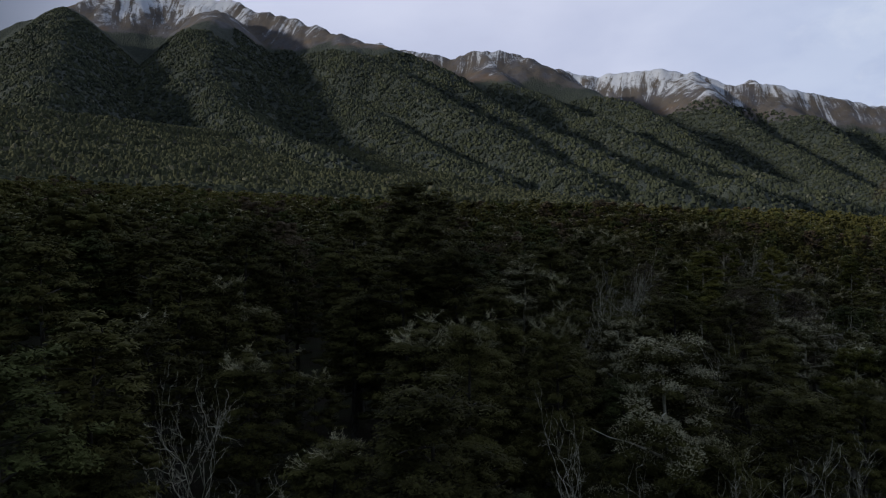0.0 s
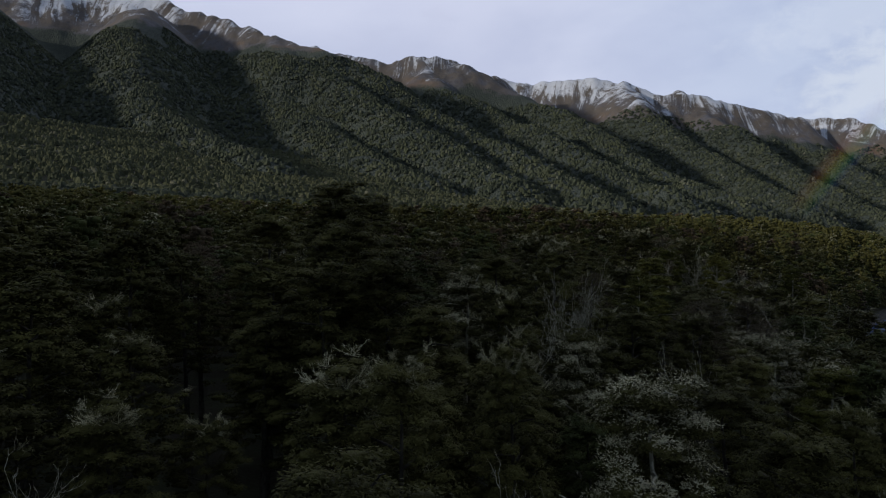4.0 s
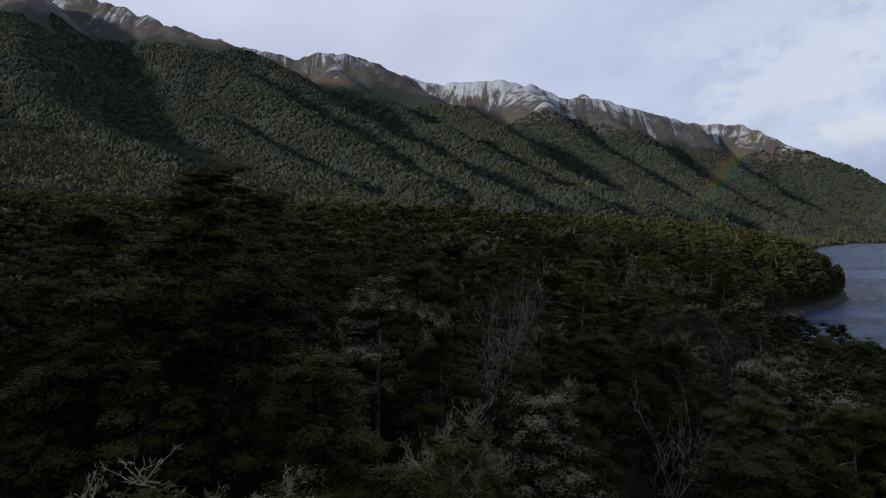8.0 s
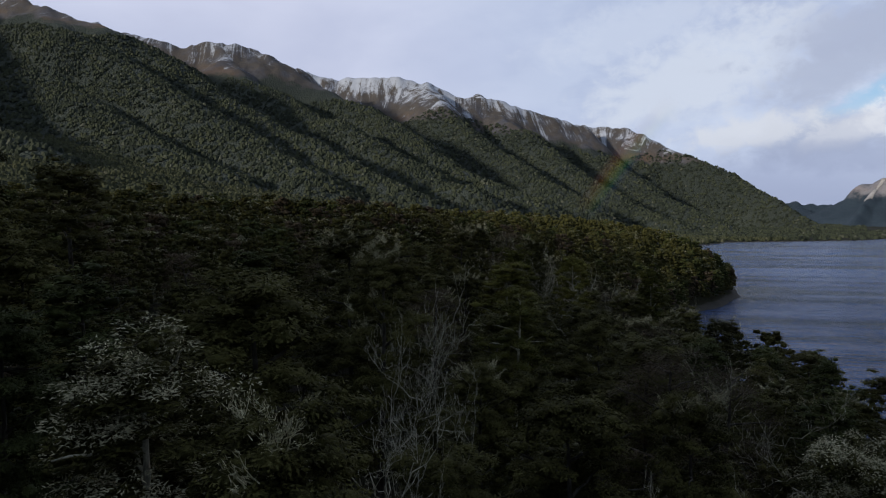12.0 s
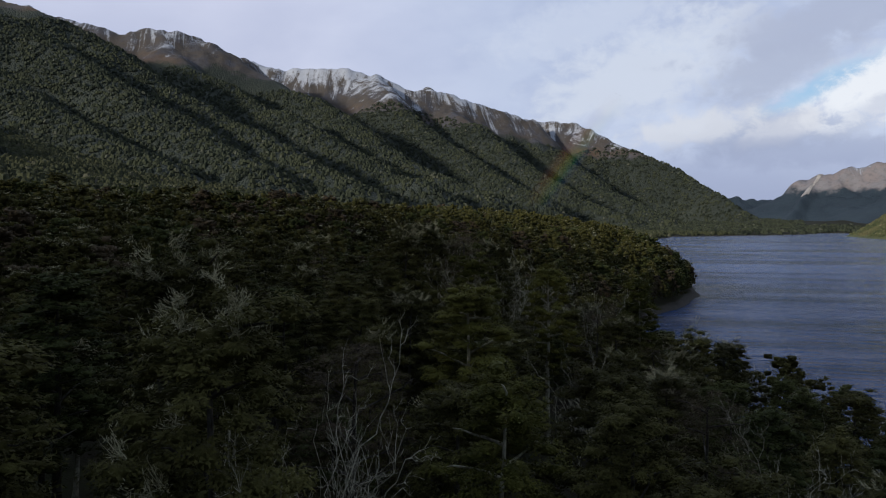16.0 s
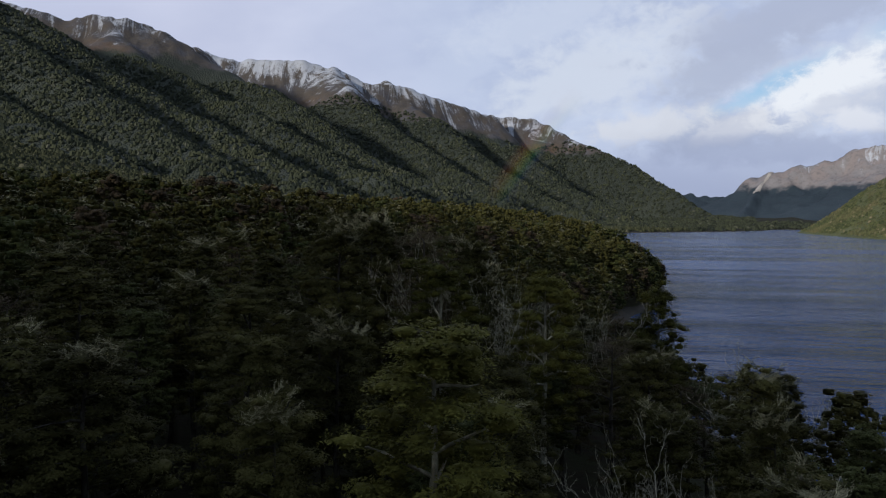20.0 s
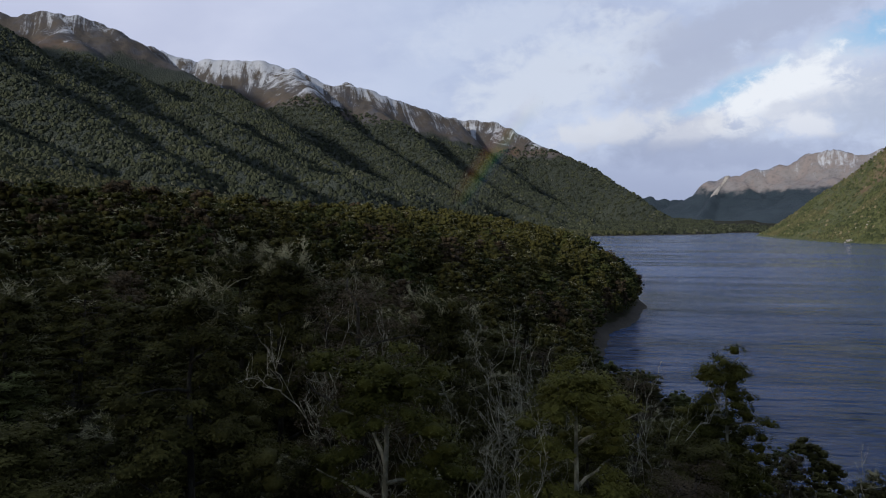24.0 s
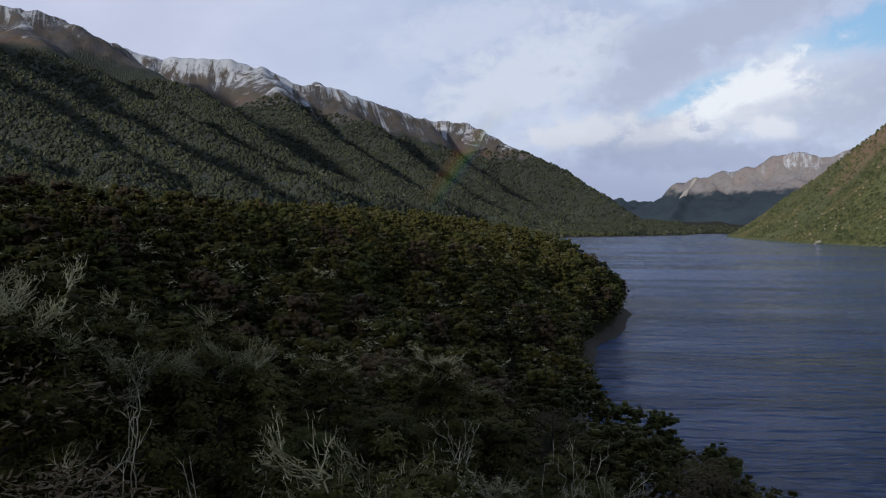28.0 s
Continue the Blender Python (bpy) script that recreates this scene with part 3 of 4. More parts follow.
def build_rainbow():
    """The foot of a faint bow in the rain before the slopes, 41 degrees round the point opposite the sun."""
    m, g, b = surface("rain_bow", 1.0, 0.0, 0.0)
    place = g.add("ShaderNodeAttribute")
    place.attribute_name = "bow"
    across, fade, _ = g.split(place.outputs["Vector"])
    ramp = g.add("ShaderNodeValToRGB")
    for at, colour in ((0.0, (0.75, 0.05, 0.03)), (0.28, (0.85, 0.30, 0.04)), (0.48, (0.60, 0.60, 0.06)), (0.68, (0.08, 0.50, 0.18)), (0.88, (0.05, 0.20, 0.75))):
        stop = ramp.color_ramp.elements.new(at)
        stop.color = (*colour, 1)
    g.put(ramp.inputs[0], across)
    g.put(b.inputs["Base Color"], ramp.outputs[0])
    clear, both, end = g.add("ShaderNodeBsdfTransparent"), g.add("ShaderNodeMixShader"), g.add("ShaderNodeOutputMaterial")
    g.put(both.inputs[0], g.math("MULTIPLY", fade, 0.13))
    g.put(both.inputs[1], clear.outputs[0])
    g.put(both.inputs[2], b.outputs[0])
    for old in [n for n in g.tree.nodes if n.type == "OUTPUT_MATERIAL" and n != end]:
        g.tree.nodes.remove(old)
    g.put(end.inputs[0], both.outputs[0])
    centre = Vector((math.sin(BOW_AZ) * math.cos(BOW_EL), math.cos(BOW_AZ) * math.cos(BOW_EL), math.sin(BOW_EL)))
    side = centre.cross(Vector((0, 0, 1))).normalized()
    top = side.cross(centre)
    rows, cols = 40, 12
    verts, bow = [], []
    for r in range(rows + 1):
        u = r / rows
        round_ = radians(137.0 + 17.0 * (1 - u))
        for c in range(cols + 1):
            wide = radians(42.1 - 2.2 * c / cols)
            way = centre * math.cos(wide) + (side * math.cos(round_) + top * math.sin(round_)) * math.sin(wide)
            far = 1950 + 1400 * u
            verts.append((30 + way.x * far, 75 + way.y * far, 36 + way.z * far))
            edge = math.sin(math.pi * c / cols) ** 1.2
            bow.append((c / cols, edge * math.sin(math.pi * min(1, max(0, u))) ** 0.8, 0))
    i = np.arange((rows + 1) * (cols + 1)).reshape(rows + 1, cols + 1)
    quads = np.stack([i[:-1, :-1], i[:-1, 1:], i[1:, 1:], i[1:, :-1]], -1).reshape(-1, 4)
    me = mesh_from("rainbow", verts, quads, [m])
    me.attributes.new("bow", "FLOAT_VECTOR", "POINT").data.foreach_set("vector", np.array(bow, np.float32).ravel())
    tagged(new("rainbow", me), "foot of a faint rainbow before the dark mountain slopes", "rainbow", kind="structure")


BOW_AZ, BOW_EL = radians(68.5), radians(-19.5)
build_rainbow()

# ------------------------------------------------------------------ trees
def unit(v):
    return v / np.maximum(np.linalg.norm(v, axis=-1, keepdims=True), 1e-9)


def tubes(lines, sides=5):
    """Tapered round limbs along lines of (x, y, z, radius)."""
    verts, faces, count = [], [], 0
    for line in lines:
        line = np.asarray(line, float)
        ahead = unit(np.gradient(line[:, :3], axis=0))
        side = unit(np.cross(ahead, [0.31, 0.87, 0.38]))
        other = np.cross(ahead, side)
        a = np.arange(sides) * 2 * math.pi / sides
        around = side[:, None] * np.cos(a)[:, None] + other[:, None] * np.sin(a)[:, None]
        verts.append((line[:, None, :3] + around * line[:, 3][:, None, None]).reshape(-1, 3))
        n = len(line)
        i = count + np.arange(n * sides).reshape(n, sides)
        j = np.roll(i, -1, axis=1)
        faces.append(np.stack([i[:-1], j[:-1], j[1:], i[1:]], -1).reshape(-1, 4))
        count += n * sides
    return np.concatenate(verts), np.concatenate(faces)


def sprigs(places, ahead, up, long, wide, rng):
    """Small pointed leaf sprigs, one triangle each, from their base outwards."""
    n = len(places)
    ahead, up = unit(ahead), unit(up)
    side = unit(np.cross(ahead, up))
    long, wide = np.asarray(long)[:, None], np.asarray(wide)[:, None]
    skew = rng.uniform(-0.3, 0.5, (n, 1))
    a = places - side * wide * 0.5
    b = places + side * wide * 0.5 + ahead * long * skew
    c = places + ahead * long
    return np.stack([a, b, c], 1).reshape(-1, 3), np.arange(3 * n).reshape(-1, 3)


def crown_shape(u):
    """How wide a crown is, from its foot (0) to its top (1): widest below the middle, a dome above."""
    return min(1.0, 0.60 + 1.5 * u) * max(0.0, 1.03 - u) ** 0.44


def skeleton_of(rng, height, spread, limbs=13, low=0.34):
    """A beech: leaning trunk and limbs that reach out and lift at the ends."""
    lean = rng.normal(0, 0.35, 2)
    u = np.linspace(0, 1, 9)
    wob = np.cumsum(rng.normal(0, 0.10, (9, 2)), 0)
    trunk = np.c_[lean[0] * u + wob[:, 0] * u, lean[1] * u + wob[:, 1] * u, u * height * 0.93, 0.24 * (1 - 0.88 * u) + 0.012]
    trunk[0, 3] *= 1.5
    arms, pads = [], []
    for k in range(limbs):
        h = low + (0.95 - low) * (k + rng.uniform(0, 0.8)) / limbs
        a = k * 2.4 + rng.uniform(-0.6, 0.6)
        shape = crown_shape((h - low) / (1.0 - low))
        reach = spread * shape * rng.uniform(0.72, 1.15)
        base = np.array([np.interp(h * height, trunk[:, 2], trunk[:, c]) for c in range(3)])
        w = np.linspace(0, 1, 6)
        rise = reach * rng.uniform(0.15, 0.55)
        kink = np.cumsum(rng.normal(0, 0.10, (6, 3)), 0) * w[:, None]
        pts = np.c_[base[0] + math.cos(a) * reach * w, base[1] + math.sin(a) * reach * w, base[2] + rise * w**0.8] + kink
        arms.append(np.c_[pts, 0.075 * (1 - 0.85 * w) * (1.2 - 0.5 * h) + 0.008])
        for _ in range(rng.randint(2, 5)):
            v = rng.uniform(0.34, 1.06)
            at = np.array([np.interp(min(v, 1), w, pts[:, c]) for c in range(3)])
            at = at + np.r_[rng.normal(0, 0.30 * spread * 0.35, 2), rng.normal(0.12, 0.22)]
            pads.append((at, a + rng.normal(0, 0.5), rng.uniform(0.34, 0.72) * (0.7 + 0.35 * shape)))
    # the outer dome of the crown, in plates
    for k in range(92):
        h = low + (0.98 - low) * ((k + rng.rand()) / 92) ** 0.85
        shape = crown_shape((h - low) / (1.0 - low))
        a, r = k * 2.3999 + rng.normal(0, 0.3), spread * shape * rng.uniform(0.62, 1.04)
        base = np.array([np.interp(h * height, trunk[:, 2], trunk[:, c]) for c in range(2)])
        pads.append((np.r_[base + [math.cos(a) * r, math.sin(a) * r], h * height + rng.normal(0, 0.15)], a, rng.uniform(0.36, 0.74) * (0.65 + 0.35 * shape)))
    top = trunk[-1, :3]
    for _ in range(8):
        pads.append((top + np.r_[rng.normal(0, 0.55, 2), rng.uniform(-0.7, 0.45)], rng.uniform(0, 6.28), rng.uniform(0.4, 0.7)))
    return trunk, arms, pads


def crown_of(rng, pads, per, long, wide, tufted=0.0):
    """Leaf sprays over the top and rim of every layered clump; tufted turns them up into twiggy tufts."""
    at = np.repeat(np.array([p[0] for p in pads]), per, 0)
    a = np.repeat(np.array([p[1] for p in pads]), per)
    size = np.repeat(np.array([p[2] for p in pads]), per)[:, None]
    n = len(at)
    way = unit(rng.normal(0, 1, (n, 3)))
    way[:, 2] = np.abs(way[:, 2]) - 0.3 * (rng.rand(n) < 0.4)
    c, s = np.cos(a), np.sin(a)

    def turned(v):
        return np.c_[v[:, 0] * c - v[:, 1] * s, v[:, 0] * s + v[:, 1] * c, v[:, 2]]

    places = at + turned(way * CLUMP) * size * rng.uniform(0.78, 1.12, (n, 1)) + rng.normal(0, 0.03, (n, 3))
    dome = unit((places - [at[:, 0].mean(), at[:, 1].mean(), np.percentile(at[:, 2], 35)]) * [1, 1, 0.8])
    normal = unit(0.6 * unit(turned(way / CLUMP)) + 0.8 * dome + rng.normal(0, 0.30, (n, 3)))
    ahead = turned(way * [1, 1, 0.3]) + rng.normal(0, 0.45, (n, 3)) * [1, 1, 0.6] + np.c_[np.zeros((n, 2)), np.full(n, 1.3 * tufted)]
    ahead = ahead - normal * np.sum(ahead * normal, 1, keepdims=True) * 0.7
    return sprigs(places, ahead, normal, long * rng.uniform(0.7, 1.3, n), wide * rng.uniform(0.7, 1.3, n), rng)


CLUMP = np.array([1.15, 0.92, 0.58])     # a clump of sprays: long outwards, flat


def halved(geometry):
    """Quads cut into triangles."""
    v, f = geometry
    return v, np.concatenate([f[:, [0, 1, 2]], f[:, [0, 2, 3]]])


def twigs_of(rng, pads, limbs, tufts):
    """Lichened branch ends over each clump: short bent twigs that fan out and up, each beset with fine sprigs."""
    lines, at_, to_ = [], [], []
    w = np.linspace(0, 1, 4)
    for at, a, size in pads:
        for _ in range(limbs):
            b = a + rng.normal(0, 0.9)
            way = unit(np.array([math.cos(b), math.sin(b), rng.uniform(-0.05, 0.75)]))
            reach = size * rng.uniform(0.7, 1.5)
            pts = at - way * size * 0.2 + way * reach * w[:, None] + np.cumsum(rng.normal(0, 0.05, (4, 3)), 0) + np.c_[0 * w, 0 * w, 0.25 * reach * w**2]
            lines.append(np.c_[pts, 0.017 * (1 - 0.7 * w)])
            for p, q in zip(pts[1:], unit(np.diff(pts, axis=0))):
                for _ in range(tufts):
                    at_.append(p + rng.normal(0, 0.05, 3))
                    to_.append(q + rng.normal(0, 0.6, 3) + [0, 0, 0.2])
    n = len(at_)
    return joined(halved(tubes(lines, 3)),
                  sprigs(np.array(at_), np.array(to_), rng.normal(0, 1, (n, 3)), rng.uniform(0.08, 0.20, n), np.full(n, 0.022), rng))


def clumps_of(rng, pads, fill, sides=6, rows=3):
    """The leafy body of every clump under its outer sprays: lumpy, flattened and closed."""
    t = np.linspace(0.2, 0.8, rows) * math.pi
    b = np.arange(sides) * 2 * math.pi / sides
    ball = np.stack([np.sin(t)[:, None] * np.cos(b), np.sin(t)[:, None] * np.sin(b), -np.cos(t)[:, None] * np.ones(sides)], -1).reshape(-1, 3)
    ball = np.concatenate([ball, [[0, 0, -0.9], [0, 0, 0.95]]])
    i = np.arange(rows * sides).reshape(rows, sides)
    j = np.roll(i, -1, axis=1)
    n = rows * sides
    one = np.concatenate([np.stack([i[:-1], j[:-1], j[1:]], -1).reshape(-1, 3), np.stack([i[:-1], j[1:], i[1:]], -1).reshape(-1, 3),
                          np.stack([j[0], i[0], np.full(sides, n)], -1), np.stack([i[-1], j[-1], np.full(sides, n + 1)], -1)])
    verts, faces = [], []
    for k, (at, a, size) in enumerate(pads):
        v = ball * CLUMP * size * fill * rng.uniform(0.7, 1.25, (len(ball), 1))
        c, s = math.cos(a), math.sin(a)
        verts.append(np.c_[v[:, 0] * c - v[:, 1] * s, v[:, 0] * s + v[:, 1] * c, v[:, 2]] + at)
        faces.append(one + k * len(ball))
    return np.concatenate(verts), np.concatenate(faces)


def leafy(leaves, body):
    """Sprays and bodies in one crown: the sprays flat, the bodies rounded."""
    v, f = joined(leaves, body)
    return v, f, np.arange(len(f)) >= len(leaves[1])


def joined(a, b):
    return np.concatenate([a[0], b[0]]), np.concatenate([a[1], b[1] + len(a[0])])


def bare_of(rng, height):
    """A dead, lichen-white tree: limbs that sweep out and up, forking down to fine twigs."""
    lines, twig_at, twig_to = [], [], []

    def grow(at, way, size, thick, level):
        w = np.linspace(0, 1, 6)
        bend = np.cumsum(rng.normal(0, 0.42, (6, 3)), 0) * size * 0.22 * np.minimum(w * 2, 1)[:, None]
        pts = at + way * size * w[:, None] + bend + np.c_[0 * w, 0 * w, 0.16 * size * w**2]
        lines.append(np.c_[pts, thick * (1 - 0.5 * w)])
        end = unit(pts[-1] - pts[-2])
        if level == 0:
            for p in pts[1:]:
                for _ in range(3):
                    twig_at.append(p)
                    twig_to.append(end * 0.6 + rng.normal(0, 0.55, 3) + [0, 0, 0.45])
            return
        for k in range(rng.randint(4, 6)):
            v = rng.uniform(0.3, 1.0) if k else 1.0
            p = np.array([np.interp(v, w, pts[:, c]) for c in range(3)])
            turn = unit(end * 0.7 + rng.normal(0, 0.7, 3) + [0, 0, 0.22])
            grow(p, turn, size * rng.uniform(0.42, 0.62), max(thick * 0.55 * rng.uniform(0.85, 1.15), 0.0075), level - 1)

    fork = height * rng.uniform(0.52, 0.60)
    u = np.linspace(0, 1, 8)
    wob = np.cumsum(rng.normal(0, 0.10, (8, 2)), 0) * u[:, None]
    trunk = np.c_[wob, u * fork, 0.11 * (1 - 0.5 * u)]
    for k in range(7):
        a, h = k * 2.4 + rng.uniform(-0.4, 0.4), 1.0 if k < 3 else rng.uniform(0.72, 0.98)
        start = np.array([np.interp(h, u, trunk[:, c]) for c in range(3)])
        way = unit(np.array([math.cos(a), math.sin(a), rng.uniform(0.3, 1.2)]))
        grow(start, way, (height - fork) * rng.uniform(0.42, 0.58), 0.036, 2)
    twig_at, twig_to = np.array(twig_at), np.array(twig_to)
    n = len(twig_at)
    up = rng.normal(0, 1, (n, 3))
    return trunk, lines, sprigs(twig_at, twig_to, up, rng.uniform(0.12, 0.32, n), np.full(n, 0.016), rng)


def part(name, me, parent, label=""):
    ob = new(name, me)
    ob.parent = parent
    return tagged(ob, label) if label else ob


def as_mesh(name, geometry, material, smooth=True):
    return mesh_from(name, geometry[0], geometry[1], [material], None, geometry[2] if len(geometry) > 2 else smooth)


VARIANTS = []
for k in range(6):
    rng = np.random.RandomState(100 + k)
    VARIANTS.append(skeleton_of(rng, 16.0, 2.7 + 0.3 * (k % 3), 12 + k % 4, (0.34, 0.42, 0.28)[k % 3]))

# kind of tree: name, leaves, bark, length and width of a sprig, how tufted
KINDS = {
    "green": ("beech_tree", leaf_green, bark_dark, 0.17, 0.105, 0.0),
    "olive": ("beech_tree", leaf_olive, bark_dark, 0.17, 0.11, 0.1),
    "gold": ("beech_tree", leaf_gold, bark_pale, 0.16, 0.105, 0.1),
    "tipped": ("beech_tree", leaf_green, bark_dark, 0.17, 0.105, 0.0),
    "brown": ("beech_tree", leaf_brown, bark_dark, 0.12, 0.045, 0.3),
    "grey": ("lichen_beech", leaf_green, bark_pale, 0.17, 0.10, 0.2),
}
LABELS = {
    "green": ("tall dark green beech with flat layered sprays in dense forest", "forest beeches"),
    "olive": ("tall yellowish olive beech with dense leafy crown among dark trees", "forest beeches"),
    "gold": ("bright yellow-green beech with a dense domed crown among dark trees", "forest beeches"),
    "tipped": ("dark green beech with pale lichen-hung twigs at its top", "forest beeches"),
    "brown": ("thin russet-brown beech with sparse crown and pale branches", "forest beeches"),
    "grey": ("silver-grey beech whose twigs are hung with pale lichen", "lichen beeches"),
    "bare": ("dead leafless tree with whitish lichen-covered forking branches", "dead trees"),
}
MASTERS = {}


def wood_of(lines):
    """Trunk and limbs grown together."""
    a, b = tubes(lines[:1], 7), tubes(lines[1:], 4)
    return np.concatenate([a[0], b[0]]), np.concatenate([a[1], b[1] + len(a[0])])


def master(kind, k, dense):
    """The meshes of a kind and shape of tree, made once."""
    if (kind, k, dense) in MASTERS:
        return MASTERS[kind, k, dense]
    rng = np.random.RandomState(500 + k)
    if kind == "bare":
        trunk, lines, twigs = bare_of(np.random.RandomState(900 + k), 16.0)
        meshes = [("trunk", as_mesh("trunk", tubes([trunk], 7), bark_dark)), ("crown", as_mesh("crown", joined(halved(tubes(lines, 4)), twigs), bark_pale, False))]
    else:
        name, leaves, wood, long, wide, tufted = KINDS[kind]
        trunk, arms, pads = VARIANTS[k]
        per, more = (165, 0.72) if dense else (64, 1.1)
        tips = []
        if kind in ("tipped", "grey"):
            # lichen hangs on the ends of the upper limbs
            high = np.array([p[0][2] for p in pads])
            chance = np.where(high > np.percentile(high, 84), 0.55, 0.03) if kind == "tipped" else np.where(high > np.percentile(high, 40), 0.92, 0.35)
            pale = rng.rand(len(pads)) < chance
            tips = [p for p, yes in zip(pads, pale) if yes]
            pads = [(at - [0, 0, 0.3], a, size * 0.8) if yes else (at, a, size) for (at, a, size), yes in zip(pads, pale)]
        meshes = [("trunk", as_mesh("trunk", wood_of([trunk, *arms]), wood)),
                  ("crown", as_mesh("crown", leafy(crown_of(rng, pads, per, long * more, wide * more, tufted), clumps_of(rng, pads[: 4 if kind == "brown" else None], 0.60)), leaves))]
        if tips:
            if kind == "grey":
                lichen = crown_of(rng, tips, int(per * 0.9), 0.15 * more, 0.05 * more, 0.2)
            else:
                lichen = twigs_of(rng, tips, 5 if dense else 4, 7 if dense else 5)
            meshes.append(("lichen_top", as_mesh("lichen_top", lichen, leaf_grey, False)))
    MASTERS[kind, k, dense] = meshes
    return meshes


def plant(kind, k, x, y, ground, top, turn, spread=1.0, dense=True):
    meshes = master(kind, k, dense or kind == "bare")
    tree = new("dead_tree" if kind == "bare" else KINDS[kind][0])
    size = (top - ground) / 15.4
    wide = size * spread * (0.8 if kind == "bare" else 1.0)
    tree.matrix_basis = pose(x, y, ground - 0.15, 0, 0, turn) @ Matrix.Diagonal((wide, wide, size, 1))
    for name, me in meshes:
        if name == "lichen_top":
            tagged(part(name, me, tree), "pale grey lichen-hung twigs", kind="stuff")
        else:
            part(name, me, tree)
    label, group = LABELS[kind]
    tagged(tree, label, "tree", group)
    return tree


# the strip of forest that the flight crosses: its middle line, and the height kept clear over it
FLIGHT = np.array([(0, 0, 35.2), (3, 27, 35.2), (8, 43, 34.9), (14, 56, 35.9), (29, 86, 35.3), (41, 108, 36.8), (54, 128, 37.2), (66, 146, 38.0)])


def from_flight(x, y):
    """Metres from the line of flight over the ground."""
    best = np.full(np.shape(x), 1e9)
    for (ax, ay, _), (bx, by, _) in zip(FLIGHT[:-1], FLIGHT[1:]):
        dx, dy = bx - ax, by - ay
        t = np.clip(((x - ax) * dx + (y - ay) * dy) / (dx * dx + dy * dy), 0, 1)
        best = np.minimum(best, np.hypot(x - ax - t * dx, y - ay - t * dy))
    return best


# trees that can be told from the rest, by kind and stretch of the flight: shape, x, y, height of the top, spread
MARKED = {}
MARKED["grey", "start"] = [
    (1, 10.9, 32.6, 29.6, 1.0), (3, 13.1, 49.9, 28.4, 0.95), (2, 32.6, 61.3, 27.0, 1.0),
    (0, 7.0, 59.6, 32.0, 1.1)]
MARKED["bare", "start"] = [
    (0, 14.5, 31.2, 27.6, 0.9), (1, 6.1, 28.5, 28.7, 0.7), (3, 18.4, 32.1, 25.0, 0.8), (2, -10.0, 29.4, 30.3, 0.8), (2, 23.6, 58.7, 27.4, 0.8),
    (3, 12.2, 60.9, 30.8, 0.75), (1, 15.6, 68.0, 31.8, 0.8), (0, 21.2, 78.4, 30.6, 1.0)]
MARKED["tipped", "start"] = [
    (0, 6.9, 39.6, 29.9, 0.85), (5, 29.0, 47.6, 24.4, 0.9), (4, 9.6, 57.2, 31.0, 0.9),
    (2, 1.9, 36.2, 30.4, 0.85), (4, 15.2, 53.9, 27.9, 1.0), (1, 26.6, 63.9, 28.2, 0.8), (5, 20.3, 93.4, 34.7, 0.9)]
MARKED["green", "start"] = [(4, -2.1, 58.2, 35.9, 1.1), (3, -4.0, 75.0, 38.2, 1.15), (5, 3.0, 310.0, 50.6, 1.5), (1, -1.7, 84.1, 40.2, 1.2), (2, 0.5, 108.0, 40.2, 1.2),
    (0, 1.8, 52.2, 33.9, 1.1), (5, -2.2, 51.0, 33.2, 1.2), (2, -7.5, 66.0, 36.6, 1.2), (4, 10.7, 64.5, 33.3, 1.1)]
MARKED["gold", "start"] = [(1, 32.9, 55.7, 25.0, 1.05), (0, 29.9, 86.4, 30.0, 1.0), (3, 40.8, 110.4, 31.0, 1.25)]
MARKED["tipped", "middle"] = [
    (2, 19.5, 83.7, 33.9, 0.9), (4, 42.7, 127.2, 29.0, 0.95), (0, 63.5, 111.8, 24.4, 0.9), (5, 63.9, 145.0, 29.6, 0.9), (3, 97.6, 222.4, 30.0, 1.1)]
MARKED["bare", "middle"] = [
    (1, 23.8, 87.2, 32.6, 0.9), (2, 22.6, 84.4, 31.3, 0.8), (3, 50.9, 90.4, 25.9, 1.0), (0, 52.4, 108.4, 27.0, 1.0), (2, 49.4, 107.6, 26.9, 0.8),
    (3, 61.0, 138.4, 28.6, 1.0), (1, 80.6, 128.6, 24.2, 0.9)]
MARKED["brown", "middle"] = [(2, 46.8, 91.7, 26.6, 1.0), (0, 55.1, 136.6, 34.3, 1.1)]
MARKED["bare", "end"] = [
    (3, 58.3, 134.4, 32.7, 1.05), (0, 55.6, 136.0, 34.5, 1.0), (2, 60.0, 134.0, 29.6, 1.1), (1, 55.9, 145.3, 34.3, 0.9), (0, 59.3, 141.7, 34.1, 0.9),
    (1, 66.8, 140.8, 32.3, 0.7), (2, 73.7, 145.7, 30.0, 1.0), (3, 69.3, 146.3, 29.6, 0.9), (2, 75.7, 138.9, 28.7, 0.8)]
MARKED["tipped", "end"] = [
    (3, 54.4, 147.6, 35.3, 0.9), (1, 46.4, 135.6, 34.3, 0.95), (2, 53.2, 153.6, 35.5, 0.9), (5, 57.9, 157.8, 33.7, 0.9), (0, 60.8, 151.2, 33.2, 0.85),
    (4, 58.4, 149.4, 33.3, 0.9), (1, 59.0, 139.0, 33.2, 0.75), (3, 76.2, 160.4, 29.6, 0.9)]
MARKED["gold", "end"] = [(2, 53.9, 131.6, 32.2, 1.0), (4, 61.7, 130.4, 30.7, 1.0), (0, 79.9, 136.0, 28.3, 0.9), (5, 79.8, 138.2, 24.8, 0.9)]


